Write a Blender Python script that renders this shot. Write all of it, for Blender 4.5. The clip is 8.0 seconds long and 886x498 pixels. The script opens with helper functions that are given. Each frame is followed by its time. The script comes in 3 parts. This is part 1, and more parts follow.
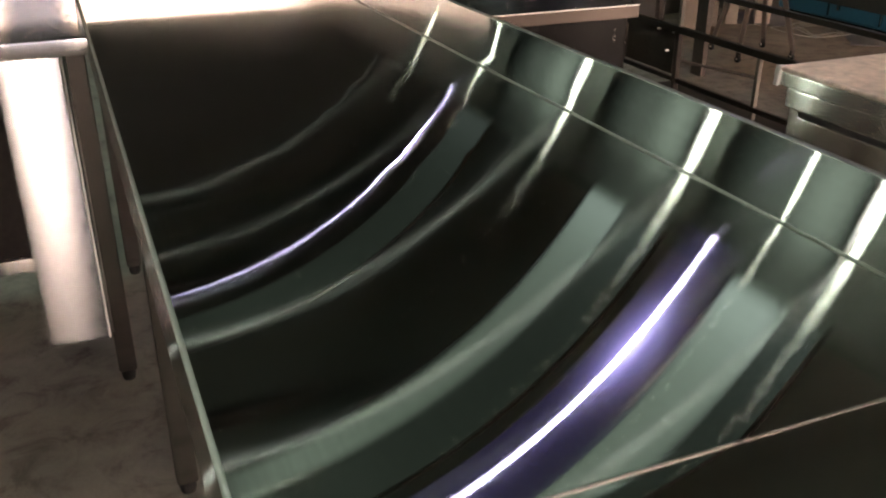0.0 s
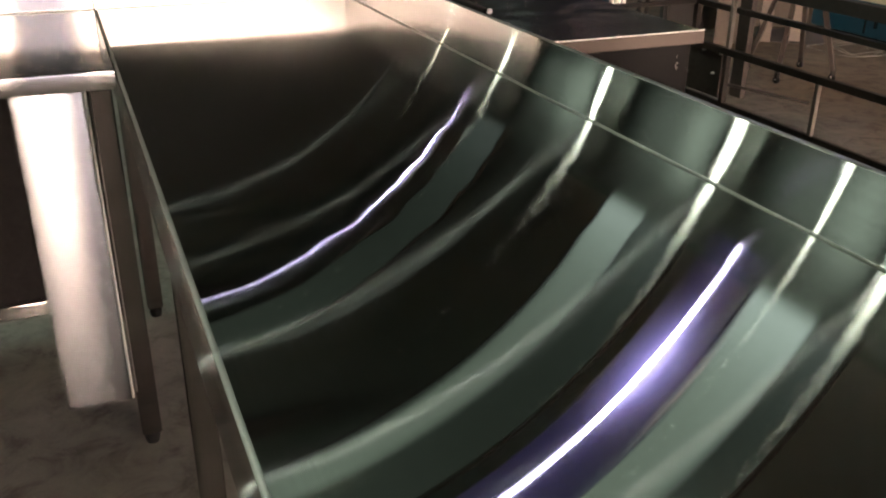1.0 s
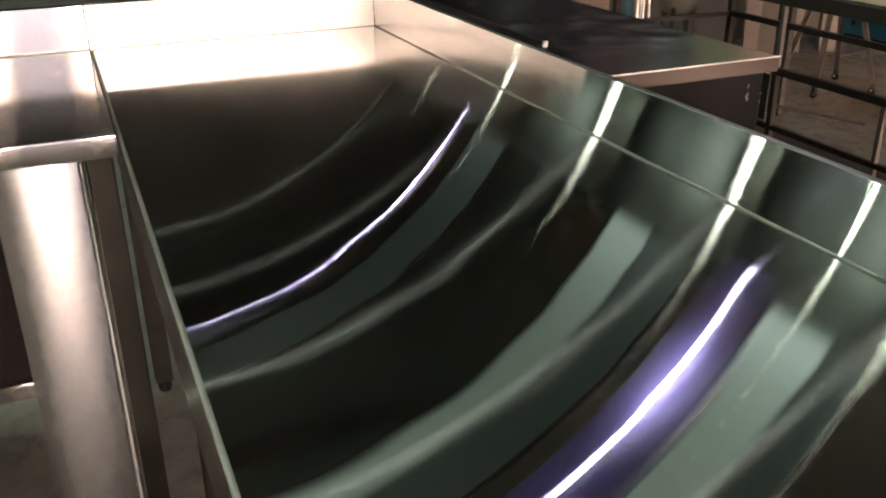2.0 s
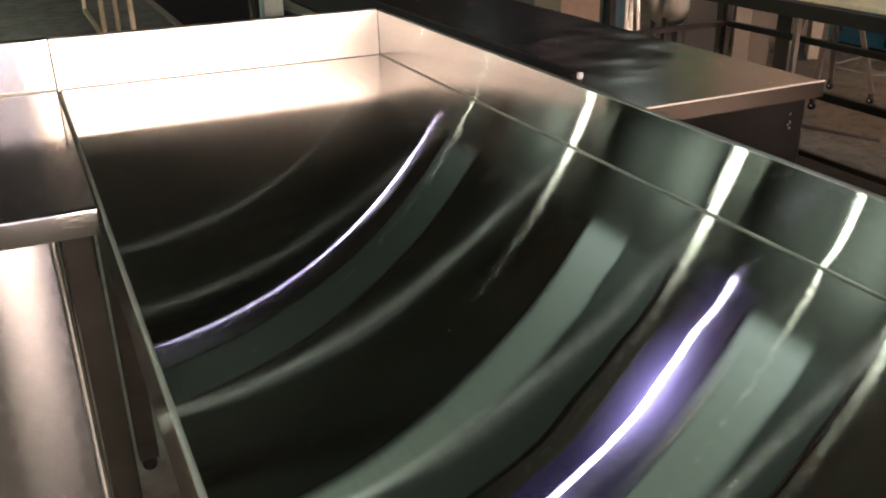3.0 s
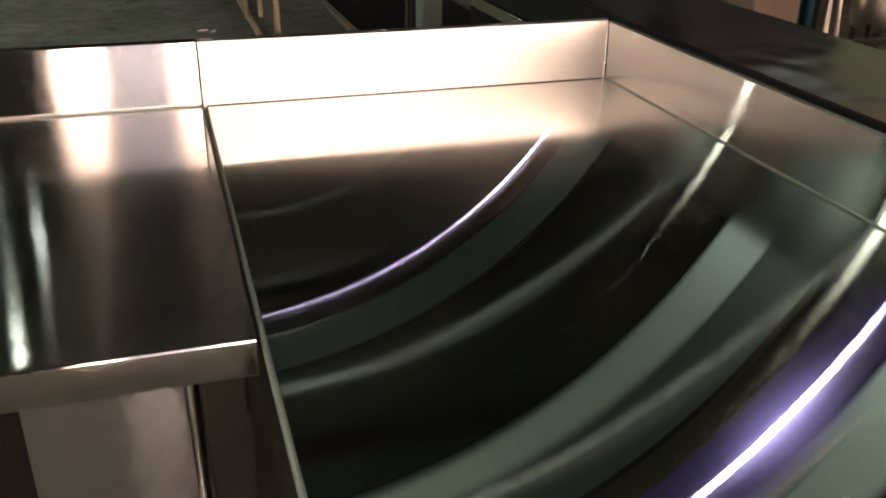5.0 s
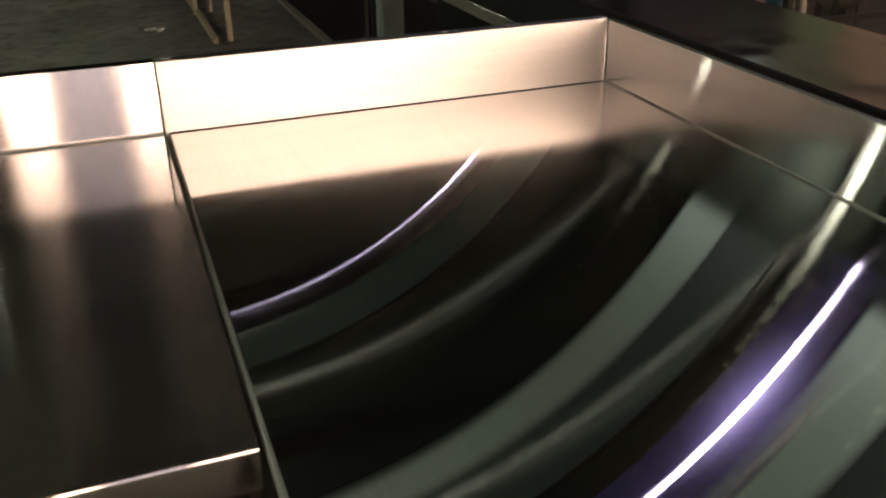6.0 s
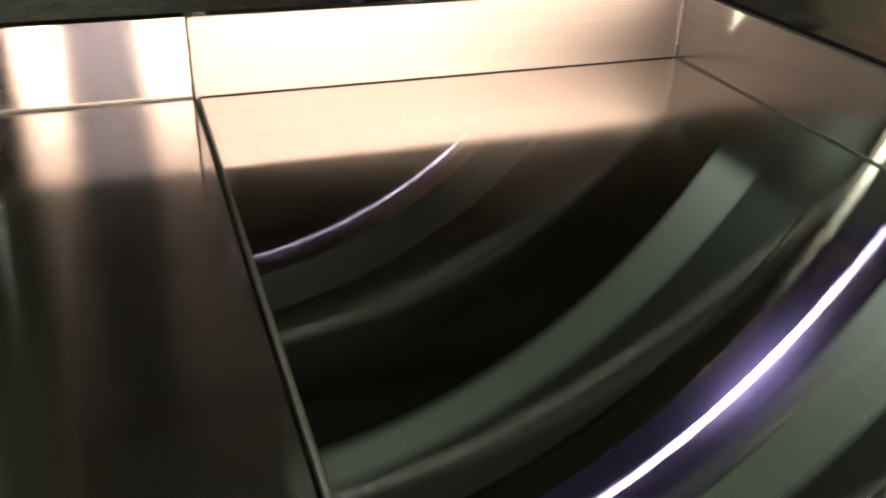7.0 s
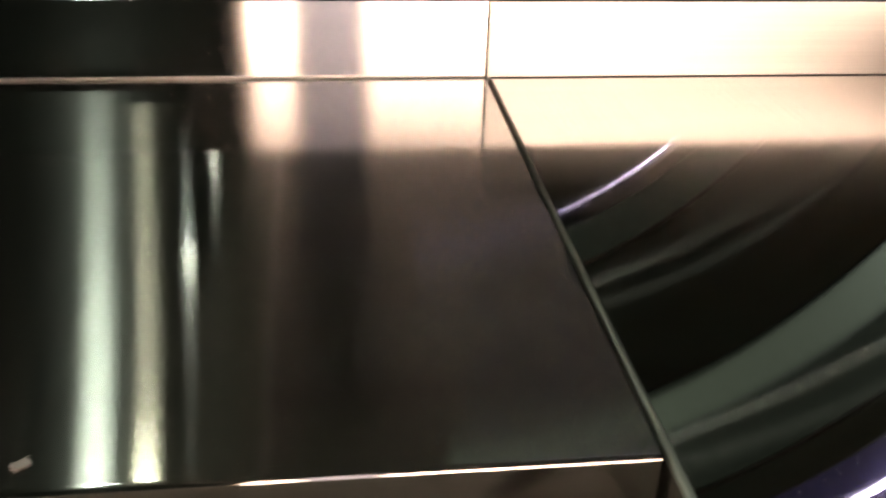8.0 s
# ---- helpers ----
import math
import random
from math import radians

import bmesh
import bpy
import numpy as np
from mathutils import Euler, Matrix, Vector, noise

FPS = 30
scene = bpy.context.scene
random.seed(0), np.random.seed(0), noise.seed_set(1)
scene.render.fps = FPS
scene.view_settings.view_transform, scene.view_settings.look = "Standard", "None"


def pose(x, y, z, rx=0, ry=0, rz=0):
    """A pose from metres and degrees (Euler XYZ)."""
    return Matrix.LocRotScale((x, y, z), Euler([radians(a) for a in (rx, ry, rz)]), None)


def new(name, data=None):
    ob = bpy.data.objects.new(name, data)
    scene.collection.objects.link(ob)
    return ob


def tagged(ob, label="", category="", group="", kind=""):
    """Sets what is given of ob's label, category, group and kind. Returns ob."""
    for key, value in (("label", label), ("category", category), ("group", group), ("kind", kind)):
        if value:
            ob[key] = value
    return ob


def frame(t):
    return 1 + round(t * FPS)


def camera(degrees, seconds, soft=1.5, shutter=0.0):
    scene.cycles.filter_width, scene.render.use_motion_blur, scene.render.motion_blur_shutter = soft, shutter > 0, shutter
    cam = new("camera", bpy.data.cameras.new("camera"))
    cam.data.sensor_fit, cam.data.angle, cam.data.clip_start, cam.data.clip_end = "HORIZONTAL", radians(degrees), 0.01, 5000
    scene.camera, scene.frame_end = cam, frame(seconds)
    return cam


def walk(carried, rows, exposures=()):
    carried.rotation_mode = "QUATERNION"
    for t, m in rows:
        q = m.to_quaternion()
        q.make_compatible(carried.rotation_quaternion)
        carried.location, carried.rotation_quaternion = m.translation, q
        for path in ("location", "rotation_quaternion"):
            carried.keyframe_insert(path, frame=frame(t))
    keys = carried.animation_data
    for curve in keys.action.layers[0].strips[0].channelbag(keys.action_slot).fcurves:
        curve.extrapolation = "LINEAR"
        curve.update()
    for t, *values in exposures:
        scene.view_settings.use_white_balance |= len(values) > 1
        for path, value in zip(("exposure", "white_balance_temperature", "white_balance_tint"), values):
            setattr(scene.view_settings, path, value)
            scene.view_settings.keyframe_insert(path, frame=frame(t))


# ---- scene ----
cam = camera(52.29, 8.0, soft=2.1, shutter=0.3)
ROWS = [
    (0.0, pose(-0.0508, -2.6891, 1.2403, 64.988, 0.009, -22.716)),
    (0.5, pose(-0.0668, -2.5510, 1.2438, 65.334, -0.070, -23.121)),
    (1.0, pose(-0.0749, -2.4289, 1.2385, 65.545, -0.294, -22.342)),
    (1.5, pose(-0.0571, -2.2606, 1.2386, 65.785, 0.356, -22.005)),
    (3.0, pose(-0.0584, -1.8090, 1.2455, 66.175, 1.037, -25.324)),
    (3.5, pose(-0.0778, -1.6918, 1.2353, 65.858, 0.245, -25.065)),
    (4.0, pose(-0.0429, -1.5241, 1.2394, 65.500, -0.380, -22.542)),
    (4.5, pose(-0.0481, -1.3862, 1.2316, 64.952, -1.012, -17.262)),
    (5.8, pose(-0.0552, -1.2247, 1.2229, 64.144, 0.476, -18.845)),
    (6.0, pose(-0.0569, -1.1710, 1.2261, 63.852, 0.694, -20.606)),
    (6.5, pose(-0.0670, -1.0615, 1.2050, 62.350, 0.150, -23.545)),
    (7.0, pose(-0.0725, -1.0385, 1.2115, 61.020, -1.540, -19.255)),
    (7.5, pose(-0.1135, -1.0334, 1.1975, 60.680, -1.500, -11.890)),
    (8.0, pose(-0.1875, -1.0615, 1.2040, 60.920, -1.640, -6.370)),
]

EXPOSURES = [(0.0, 0.05, 6300, 12), (1.5, 0.09, 6300, 12), (3.0, 0.06, 6350, 12), (3.5, 0.05, 6350, 12), (4.0, -0.03, 6350, 12), (4.5, -0.14, 6400, 12),
             (5.8, -0.85, 6850, 15), (7.0, -0.97, 6900, 15), (8.0, -0.78, 6900, 15)]
walk(cam, ROWS, EXPOSURES)

# ---- world: a closed workshop, only a trace of low sky outside ----
world = bpy.data.worlds.new("world")
scene.world = world
world.use_nodes = True
bg = world.node_tree.nodes["Background"]
sky = world.node_tree.nodes.new("ShaderNodeTexSky")
sky.sky_type = "NISHITA"
sky.sun_disc = False
sky.sun_elevation = radians(4)
sky.sun_rotation = radians(180)
world.node_tree.links.new(sky.outputs[0], bg.inputs[0])
bg.inputs[1].default_value = 0.05


# ---- materials ----
def material(name):
    m = bpy.data.materials.new(name)
    m.use_nodes = True
    nt = m.node_tree
    nt.nodes.clear()
    out = nt.nodes.new("ShaderNodeOutputMaterial")
    return m, nt, out


def node(nt, kind, **inputs):
    n = nt.nodes.new(kind)
    for key, value in inputs.items():
        n.inputs[key.replace("_", " ")].default_value = value
    return n


def ramp(nt, fac, stops):
    r = nt.nodes.new("ShaderNodeValToRGB")
    els = r.color_ramp.elements
    while len(els) < len(stops):
        els.new(0.5)
    for e, (p, c) in zip(els, stops):
        e.position, e.color = p, (*c, 1)
    nt.links.new(fac, r.inputs[0])
    return r


def brushed(name, grain, lobes, tint=(0.66, 0.655, 0.635), wave=0.0, dents=None):
    """Brushed sheet steel: a long fan of reflection across the grain, a sharp one along it.
    Each lobe is (width across the grain, width along it, share, whether it has long tails)."""
    m, nt, out = material(name)
    t = node(nt, "ShaderNodeCombineXYZ", X=grain[0], Y=grain[1], Z=grain[2])
    sheens = []
    for across, along, share, tails in lobes:
        gloss = nt.nodes.new("ShaderNodeBsdfAnisotropic")
        gloss.distribution = "GGX" if tails else "BECKMANN"
        gloss.inputs["Anisotropy"].default_value = 1 - math.sqrt(along / across) if along < across else math.sqrt(across / along) - 1
        nt.links.new(t.outputs[0], gloss.inputs["Tangent"])
        sheens.append((gloss, math.sqrt(math.sqrt(along * across)), share))
    co = nt.nodes.new("ShaderNodeTexCoord")
    # fine grain: streaks many times longer than wide
    mp = nt.nodes.new("ShaderNodeMapping")
    mp.inputs["Scale"].default_value = [2.0 if g else 420.0 for g in grain]
    nt.links.new(co.outputs["Object"], mp.inputs["Vector"])
    grainy = node(nt, "ShaderNodeTexNoise", Scale=1.0, Detail=3.0)
    nt.links.new(mp.outputs[0], grainy.inputs["Vector"])
    smear = node(nt, "ShaderNodeTexNoise", Scale=3.0, Detail=4.0)
    nt.links.new(co.outputs["Object"], smear.inputs["Vector"])
    lo = [c * 0.93 for c in tint]
    hi = [min(1, c * 1.05) for c in tint]
    col = ramp(nt, grainy.outputs["Fac"], [(0.25, lo), (0.75, hi)])
    for gloss, rough, share in sheens:
        nt.links.new(col.outputs[0], gloss.inputs["Color"])
        rr = nt.nodes.new("ShaderNodeMapRange")
        rr.inputs["To Min"].default_value = rough * 0.96
        rr.inputs["To Max"].default_value = rough * 1.05
        nt.links.new(smear.outputs["Fac"], rr.inputs["Value"])
        nt.links.new(rr.outputs[0], gloss.inputs["Roughness"])
    # slow waviness of the sheet
    if wave:
        wv = node(nt, "ShaderNodeTexNoise", Scale=3.2, Detail=0.0)
        nt.links.new(co.outputs["Object"], wv.inputs["Vector"])
        bump = node(nt, "ShaderNodeBump", Strength=1.0, Distance=wave)
        nt.links.new(wv.outputs["Fac"], bump.inputs["Height"])
        if dents:
            # a stretch of the sheet, from y0 to y1, that is more dented than the rest
            y0, y1, depth = dents
            sp = nt.nodes.new("ShaderNodeSeparateXYZ")
            nt.links.new(co.outputs["Object"], sp.inputs[0])
            masks = []
            for a, b in ((y0, y0 + 0.2), (y1, y1 - 0.2)):
                mr = nt.nodes.new("ShaderNodeMapRange")
                mr.interpolation_type = "SMOOTHSTEP"
                mr.inputs["From Min"].default_value, mr.inputs["From Max"].default_value = a, b
                nt.links.new(sp.outputs[1], mr.inputs["Value"])
                masks.append(mr)
            d1 = node(nt, "ShaderNodeTexNoise", Scale=10.0, Detail=0.0)
            nt.links.new(co.outputs["Object"], d1.inputs["Vector"])
            prev = d1.outputs["Fac"]
            for mr in masks:
                mu = nt.nodes.new("ShaderNodeMath")
                mu.operation = "MULTIPLY"
                nt.links.new(prev, mu.inputs[0])
                nt.links.new(mr.outputs[0], mu.inputs[1])
                prev = mu.outputs[0]
            bump2 = node(nt, "ShaderNodeBump", Strength=1.0, Distance=depth)
            nt.links.new(prev, bump2.inputs["Height"])
            nt.links.new(bump.outputs[0], bump2.inputs["Normal"])
            bump = bump2
        for gloss, rough, share in sheens:
            nt.links.new(bump.outputs[0], gloss.inputs["Normal"])
    total, last = sheens[0][2], sheens[0][0]
    for gloss, rough, share in sheens[1:]:
        total += share
        mix = nt.nodes.new("ShaderNodeMixShader")
        mix.inputs[0].default_value = share / total
        nt.links.new(last.outputs[0], mix.inputs[1])
        nt.links.new(gloss.outputs[0], mix.inputs[2])
        last = mix
    nt.links.new(last.outputs[0], out.inputs[0])
    return m


def plain(name, color, rough=0.6, metal=0.0, vary=0.25, scale=6.0, bump=0.0, fine=60.0, sheen=0.5):
    """A painted or natural surface with blotches at two sizes and a little relief."""
    m, nt, out = material(name)
    bsdf = nt.nodes.new("ShaderNodeBsdfPrincipled")
    bsdf.inputs["Metallic"].default_value = metal
    bsdf.inputs["Specular IOR Level"].default_value = sheen
    co = nt.nodes.new("ShaderNodeTexCoord")
    big = node(nt, "ShaderNodeTexNoise", Scale=scale, Detail=5.0, Roughness=0.6)
    small = node(nt, "ShaderNodeTexNoise", Scale=fine, Detail=3.0)
    for n in (big, small):
        nt.links.new(co.outputs["Object"], n.inputs["Vector"])
    mix = nt.nodes.new("ShaderNodeMath")
    mix.operation = "MULTIPLY_ADD"
    mix.inputs[1].default_value = 0.35
    nt.links.new(small.outputs["Fac"], mix.inputs[0])
    sub = nt.nodes.new("ShaderNodeMath")
    sub.operation = "MULTIPLY"
    sub.inputs[1].default_value = 0.65
    nt.links.new(big.outputs["Fac"], sub.inputs[0])
    nt.links.new(sub.outputs[0], mix.inputs[2])
    lo = [c * (1 - vary) for c in color]
    hi = [min(1, c * (1 + vary)) for c in color]
    col = ramp(nt, mix.outputs[0], [(0.3, lo), (0.7, hi)])
    nt.links.new(col.outputs[0], bsdf.inputs["Base Color"])
    rg = nt.nodes.new("ShaderNodeMapRange")
    rg.inputs["To Min"].default_value = max(0.03, rough - 0.12)
    rg.inputs["To Max"].default_value = min(1, rough + 0.12)
    nt.links.new(big.outputs["Fac"], rg.inputs["Value"])
    nt.links.new(rg.outputs[0], bsdf.inputs["Roughness"])
    if bump:
        b = node(nt, "ShaderNodeBump", Strength=1.0, Distance=bump)
        nt.links.new(small.outputs["Fac"], b.inputs["Height"])
        nt.links.new(b.outputs[0], bsdf.inputs["Normal"])
    nt.links.new(bsdf.outputs[0], out.inputs[0])
    return m


def glowing(name, color, strength):
    m, nt, out = material(name)
    e = nt.nodes.new("ShaderNodeEmission")
    e.inputs[0].default_value = (*color, 1)
    e.inputs[1].default_value = strength
    nt.links.new(e.outputs[0], out.inputs[0])
    return m


def concrete():
    m, nt, out = material("concrete")
    bsdf = nt.nodes.new("ShaderNodeBsdfPrincipled")
    co = nt.nodes.new("ShaderNodeTexCoord")
    big = node(nt, "ShaderNodeTexNoise", Scale=1.6, Detail=8.0, Roughness=0.65)
    stain = node(nt, "ShaderNodeTexNoise", Scale=9.0, Detail=6.0, Roughness=0.7, Distortion=0.6)
    grit = node(nt, "ShaderNodeTexNoise", Scale=140.0, Detail=2.0)
    for n in (big, stain, grit):
        nt.links.new(co.outputs["Object"], n.inputs["Vector"])
    c0 = ramp(nt, big.outputs["Fac"], [(0.3, (0.110, 0.109, 0.092)), (0.7, (0.225, 0.22, 0.19))])
    # browner tone beyond the low table, with an uneven edge
    sp = nt.nodes.new("ShaderNodeSeparateXYZ")
    nt.links.new(co.outputs["Object"], sp.inputs[0])
    edge = nt.nodes.new("ShaderNodeMath")
    edge.operation = "MULTIPLY_ADD"
    edge.inputs[1].default_value = 1.6
    nt.links.new(big.outputs["Fac"], edge.inputs[0])
    nt.links.new(sp.outputs[0], edge.inputs[2])
    browner = nt.nodes.new("ShaderNodeMapRange")
    browner.interpolation_type = "SMOOTHSTEP"
    browner.inputs["From Min"].default_value, browner.inputs["From Max"].default_value = 3.7, 4.6
    nt.links.new(edge.outputs[0], browner.inputs["Value"])
    cb = ramp(nt, big.outputs["Fac"], [(0.3, (0.105, 0.082, 0.058)), (0.7, (0.19, 0.15, 0.108))])
    c1 = nt.nodes.new("ShaderNodeMix")
    c1.data_type = "RGBA"
    nt.links.new(browner.outputs[0], c1.inputs[0])
    nt.links.new(c0.outputs[0], c1.inputs[6])
    nt.links.new(cb.outputs[0], c1.inputs[7])
    c2 = ramp(nt, stain.outputs["Fac"], [(0.36, (0.42, 0.41, 0.40)), (0.47, (0.8, 0.8, 0.8)), (0.53, (0.92, 0.92, 0.92)), (0.7, (1.12, 1.12, 1.1))])
    mul = nt.nodes.new("ShaderNodeMix")
    mul.data_type, mul.blend_type = "RGBA", "MULTIPLY"
    mul.inputs[0].default_value = 0.8
    nt.links.new(c1.outputs[2], mul.inputs[6])
    nt.links.new(c2.outputs[0], mul.inputs[7])
    nt.links.new(mul.outputs[2], bsdf.inputs["Base Color"])
    rg = nt.nodes.new("ShaderNodeMapRange")
    rg.inputs["To Min"].default_value, rg.inputs["To Max"].default_value = 0.8, 0.95
    bsdf.inputs["Specular IOR Level"].default_value = 0.2
    nt.links.new(stain.outputs["Fac"], rg.inputs["Value"])
    nt.links.new(rg.outputs[0], bsdf.inputs["Roughness"])
    b = node(nt, "ShaderNodeBump", Strength=0.6, Distance=0.002)
    nt.links.new(grit.outputs["Fac"], b.inputs["Height"])
    nt.links.new(b.outputs[0], bsdf.inputs["Normal"])
    nt.links.new(bsdf.outputs[0], out.inputs[0])
    return m


GX, GY, GZ = (1, 0, 0), (0, 1, 0), (0, 0, 1)
steel_y = brushed("brushed_steel_long", GY, [(0.04, 0.00045, 0.66, False), (0.17, 0.0009, 0.28, False), (0.5, 0.0012, 0.06, True)], tint=(0.84, 0.83, 0.81),
                  wave=0.00005, dents=(-1.75, -1.06, 0.00026))
steel_x = brushed("brushed_steel_cross", GX, [(0.012, 0.006, 0.46, False), (0.04, 0.005, 0.30, False), (0.22, 0.006, 0.18, False), (0.5, 0.02, 0.06, True)], tint=(0.67, 0.66, 0.65))
steel_upstand = brushed("brushed_steel_upstand", GX, [(0.2, 0.006, 0.75, False), (0.4, 0.012, 0.25, False)], tint=(0.66, 0.65, 0.64))
steel_panel = brushed("brushed_steel_panel", GX, [(0.158, 0.008, 1, False)], tint=(0.78, 0.79, 0.83))
steel_satin = brushed("satin_steel", GX, [(0.26, 0.27, 1, False)], tint=(0.65, 0.63, 0.60))
steel_unit = brushed("dull_unit_steel", GY, [(0.3, 0.006, 0.5, True), (0.05, 0.006, 0.5, True)], tint=(0.8, 0.79, 0.74), wave=0.0006)
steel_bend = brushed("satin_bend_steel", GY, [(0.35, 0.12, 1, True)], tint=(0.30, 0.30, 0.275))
steel_bend_x = brushed("satin_bend_steel_cross", GX, [(0.35, 0.12, 1, True)], tint=(0.80, 0.80, 0.76))
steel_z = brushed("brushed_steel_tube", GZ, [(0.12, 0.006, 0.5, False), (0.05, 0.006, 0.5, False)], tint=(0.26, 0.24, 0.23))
steel_bright = brushed("polished_steel_tube", GZ, [(0.12, 0.02, 0.6, False), (0.3, 0.1, 0.4, True)], tint=(0.62, 0.58, 0.52))
steel_flange = brushed("brushed_steel_flange", GX, [(0.04, 0.008, 0.45, False), (0.158, 0.008, 0.55, False)], tint=(0.74, 0.73, 0.73))
steel_dull = brushed("filmed_steel", GX, [(0.05, 0.03, 0.97, False), (0.3, 0.1, 0.03, True)], tint=(0.76, 0.72, 0.68), wave=0.0003, dents=(-0.2, 0.55, 0.005))
film_steel = brushed("filmed_steel_cross", GX, [(0.3, 0.05, 1, True)], tint=(0.05, 0.041, 0.036))
seam_black = plain("seam_shadow", (0.015, 0.015, 0.015), 0.7)
rubber = plain("black_plastic", (0.008, 0.008, 0.008), 0.8, sheen=0.1)
floor_tone = concrete()
wall_paint = plain("wall_paint", (0.026, 0.031, 0.026), 0.8, vary=0.2, scale=1.0)
east_paint = plain("east_plaster", (0.46, 0.36, 0.30), 0.85, vary=0.15, scale=0.7)
north_paint = plain("north_wall_paint", (0.015, 0.017, 0.013), 0.8, vary=0.2, scale=0.6)
ceiling_paint = plain("ceiling_sheet", (0.052, 0.063, 0.049), 0.8, vary=0.2, scale=0.8)
column_paint = plain("column_paint", (0.30, 0.37, 0.33), 0.5, vary=0.15, scale=5)
dark_steel = plain("dark_tube_steel", (0.015, 0.0115, 0.009), 0.55, sheen=0.2, metal=0.0, vary=0.4, scale=8)
dark_panel = plain("dark_panel", (0.013, 0.011, 0.010), 0.7, vary=0.5, scale=5, sheen=0.2)
brown_panel = plain("brown_panel", (0.036, 0.027, 0.021), 0.6, vary=0.5, scale=5, sheen=0.3)
# black pushed further down in place of shade on the cabinet's front
dark_gloss = plain("black_gloss_sheet", (0.0022, 0.0018, 0.0016), 0.3, vary=0.4, scale=7, sheen=0.15)
wood = plain("pale_timber", (0.36, 0.30, 0.20), 0.7, vary=0.25, scale=12, bump=0.001)
blue_paint = plain("blue_paint", (0.007, 0.05, 0.082), 0.45, vary=0.2)
teal_cloth = plain("teal_plastic", (0.006, 0.05, 0.07), 0.6, vary=0.3)
scrap_m = plain("scrap_metal", (0.6, 0.57, 0.52), 0.4)
housing_grey = plain("lamp_housing", (0.35, 0.35, 0.36), 0.5)
LAMP_WHITE = glowing("lamp_tube_white", (0.74, 0.66, 1.0), 260.0)
LAMP_FAR = glowing("lamp_tube_far", (0.74, 0.66, 1.0), 120.0)
# Added violet glow, fading sideways, for the halo round the lamp's streak.
m, nt, out = material("halo_glow_violet")
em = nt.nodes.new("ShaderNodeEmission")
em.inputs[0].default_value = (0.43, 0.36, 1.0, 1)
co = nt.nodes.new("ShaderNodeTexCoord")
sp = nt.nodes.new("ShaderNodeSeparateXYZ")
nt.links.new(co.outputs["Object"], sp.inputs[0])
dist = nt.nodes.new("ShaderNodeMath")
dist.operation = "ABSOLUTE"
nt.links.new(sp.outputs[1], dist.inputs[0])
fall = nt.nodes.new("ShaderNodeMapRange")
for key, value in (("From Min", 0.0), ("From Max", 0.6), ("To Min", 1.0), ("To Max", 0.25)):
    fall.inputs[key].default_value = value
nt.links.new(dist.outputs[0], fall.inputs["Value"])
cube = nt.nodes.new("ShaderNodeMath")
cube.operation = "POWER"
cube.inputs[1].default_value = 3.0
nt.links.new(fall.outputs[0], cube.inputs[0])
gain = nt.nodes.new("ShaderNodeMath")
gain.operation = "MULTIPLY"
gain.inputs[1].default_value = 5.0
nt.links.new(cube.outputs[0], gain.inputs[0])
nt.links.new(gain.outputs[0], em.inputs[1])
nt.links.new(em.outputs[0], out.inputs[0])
HALO_VIOLET = m
# Added glows that draw the lamp streak and its halo in the table.
HALO_BAND = glowing("halo_band_violet", (0.50, 0.44, 1.0), 0.035)
STREAK_GLOW = glowing("streak_glow_violet_white", (0.76, 0.70, 1.0), 5.0)


def roof_glow(name, strength, width=0.0):
    """Green translucent roof sheet, its glow graded by height to fit the table's bands; a sheet of known width fades
    along its edges.
    """
    m, nt, out = material(name)
    em = nt.nodes.new("ShaderNodeEmission")
    co = nt.nodes.new("ShaderNodeTexCoord")
    sp = nt.nodes.new("ShaderNodeSeparateXYZ")
    nt.links.new(co.outputs["Object"], sp.inputs[0])
    up = nt.nodes.new("ShaderNodeMapRange")
    up.inputs["From Min"].default_value, up.inputs["From Max"].default_value = 3.6, 8.4
    nt.links.new(sp.outputs[2], up.inputs["Value"])
    c = ramp(nt, up.outputs[0], [(0.0, (0.74, 0.92, 0.82)), (0.17, (0.68, 0.85, 0.74)), (0.27, (0.34, 0.44, 0.36)), (0.36, (0.16, 0.212, 0.16)), (0.6, (0.095, 0.126, 0.09)), (0.8, (0.12, 0.16, 0.115)), (1.0, (0.22, 0.285, 0.21))])
    nt.links.new(c.outputs[0], em.inputs[0])
    em.inputs[1].default_value = strength
    if width:
        def sums(kind, a, b):
            n = nt.nodes.new("ShaderNodeMath")
            n.operation = kind
            for k, v in enumerate((a, b)):
                if isinstance(v, float):
                    n.inputs[k].default_value = v
                else:
                    nt.links.new(v, n.inputs[k])
            return n.outputs[0]

        # the glow fades at the edges to soften the reflected bands
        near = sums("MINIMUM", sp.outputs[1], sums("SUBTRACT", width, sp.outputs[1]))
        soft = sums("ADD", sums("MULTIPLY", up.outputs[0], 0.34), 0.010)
        edge_fade = nt.nodes.new("ShaderNodeMapRange")
        edge_fade.interpolation_type = "SMOOTHSTEP"
        edge_fade.inputs["To Min"].default_value, edge_fade.inputs["To Max"].default_value = 0.12, 1.0
        nt.links.new(sums("DIVIDE", near, soft), edge_fade.inputs["Value"])
        nt.links.new(sums("MULTIPLY", edge_fade.outputs[0], strength), em.inputs[1])
    nt.links.new(em.outputs[0], out.inputs[0])
    return m


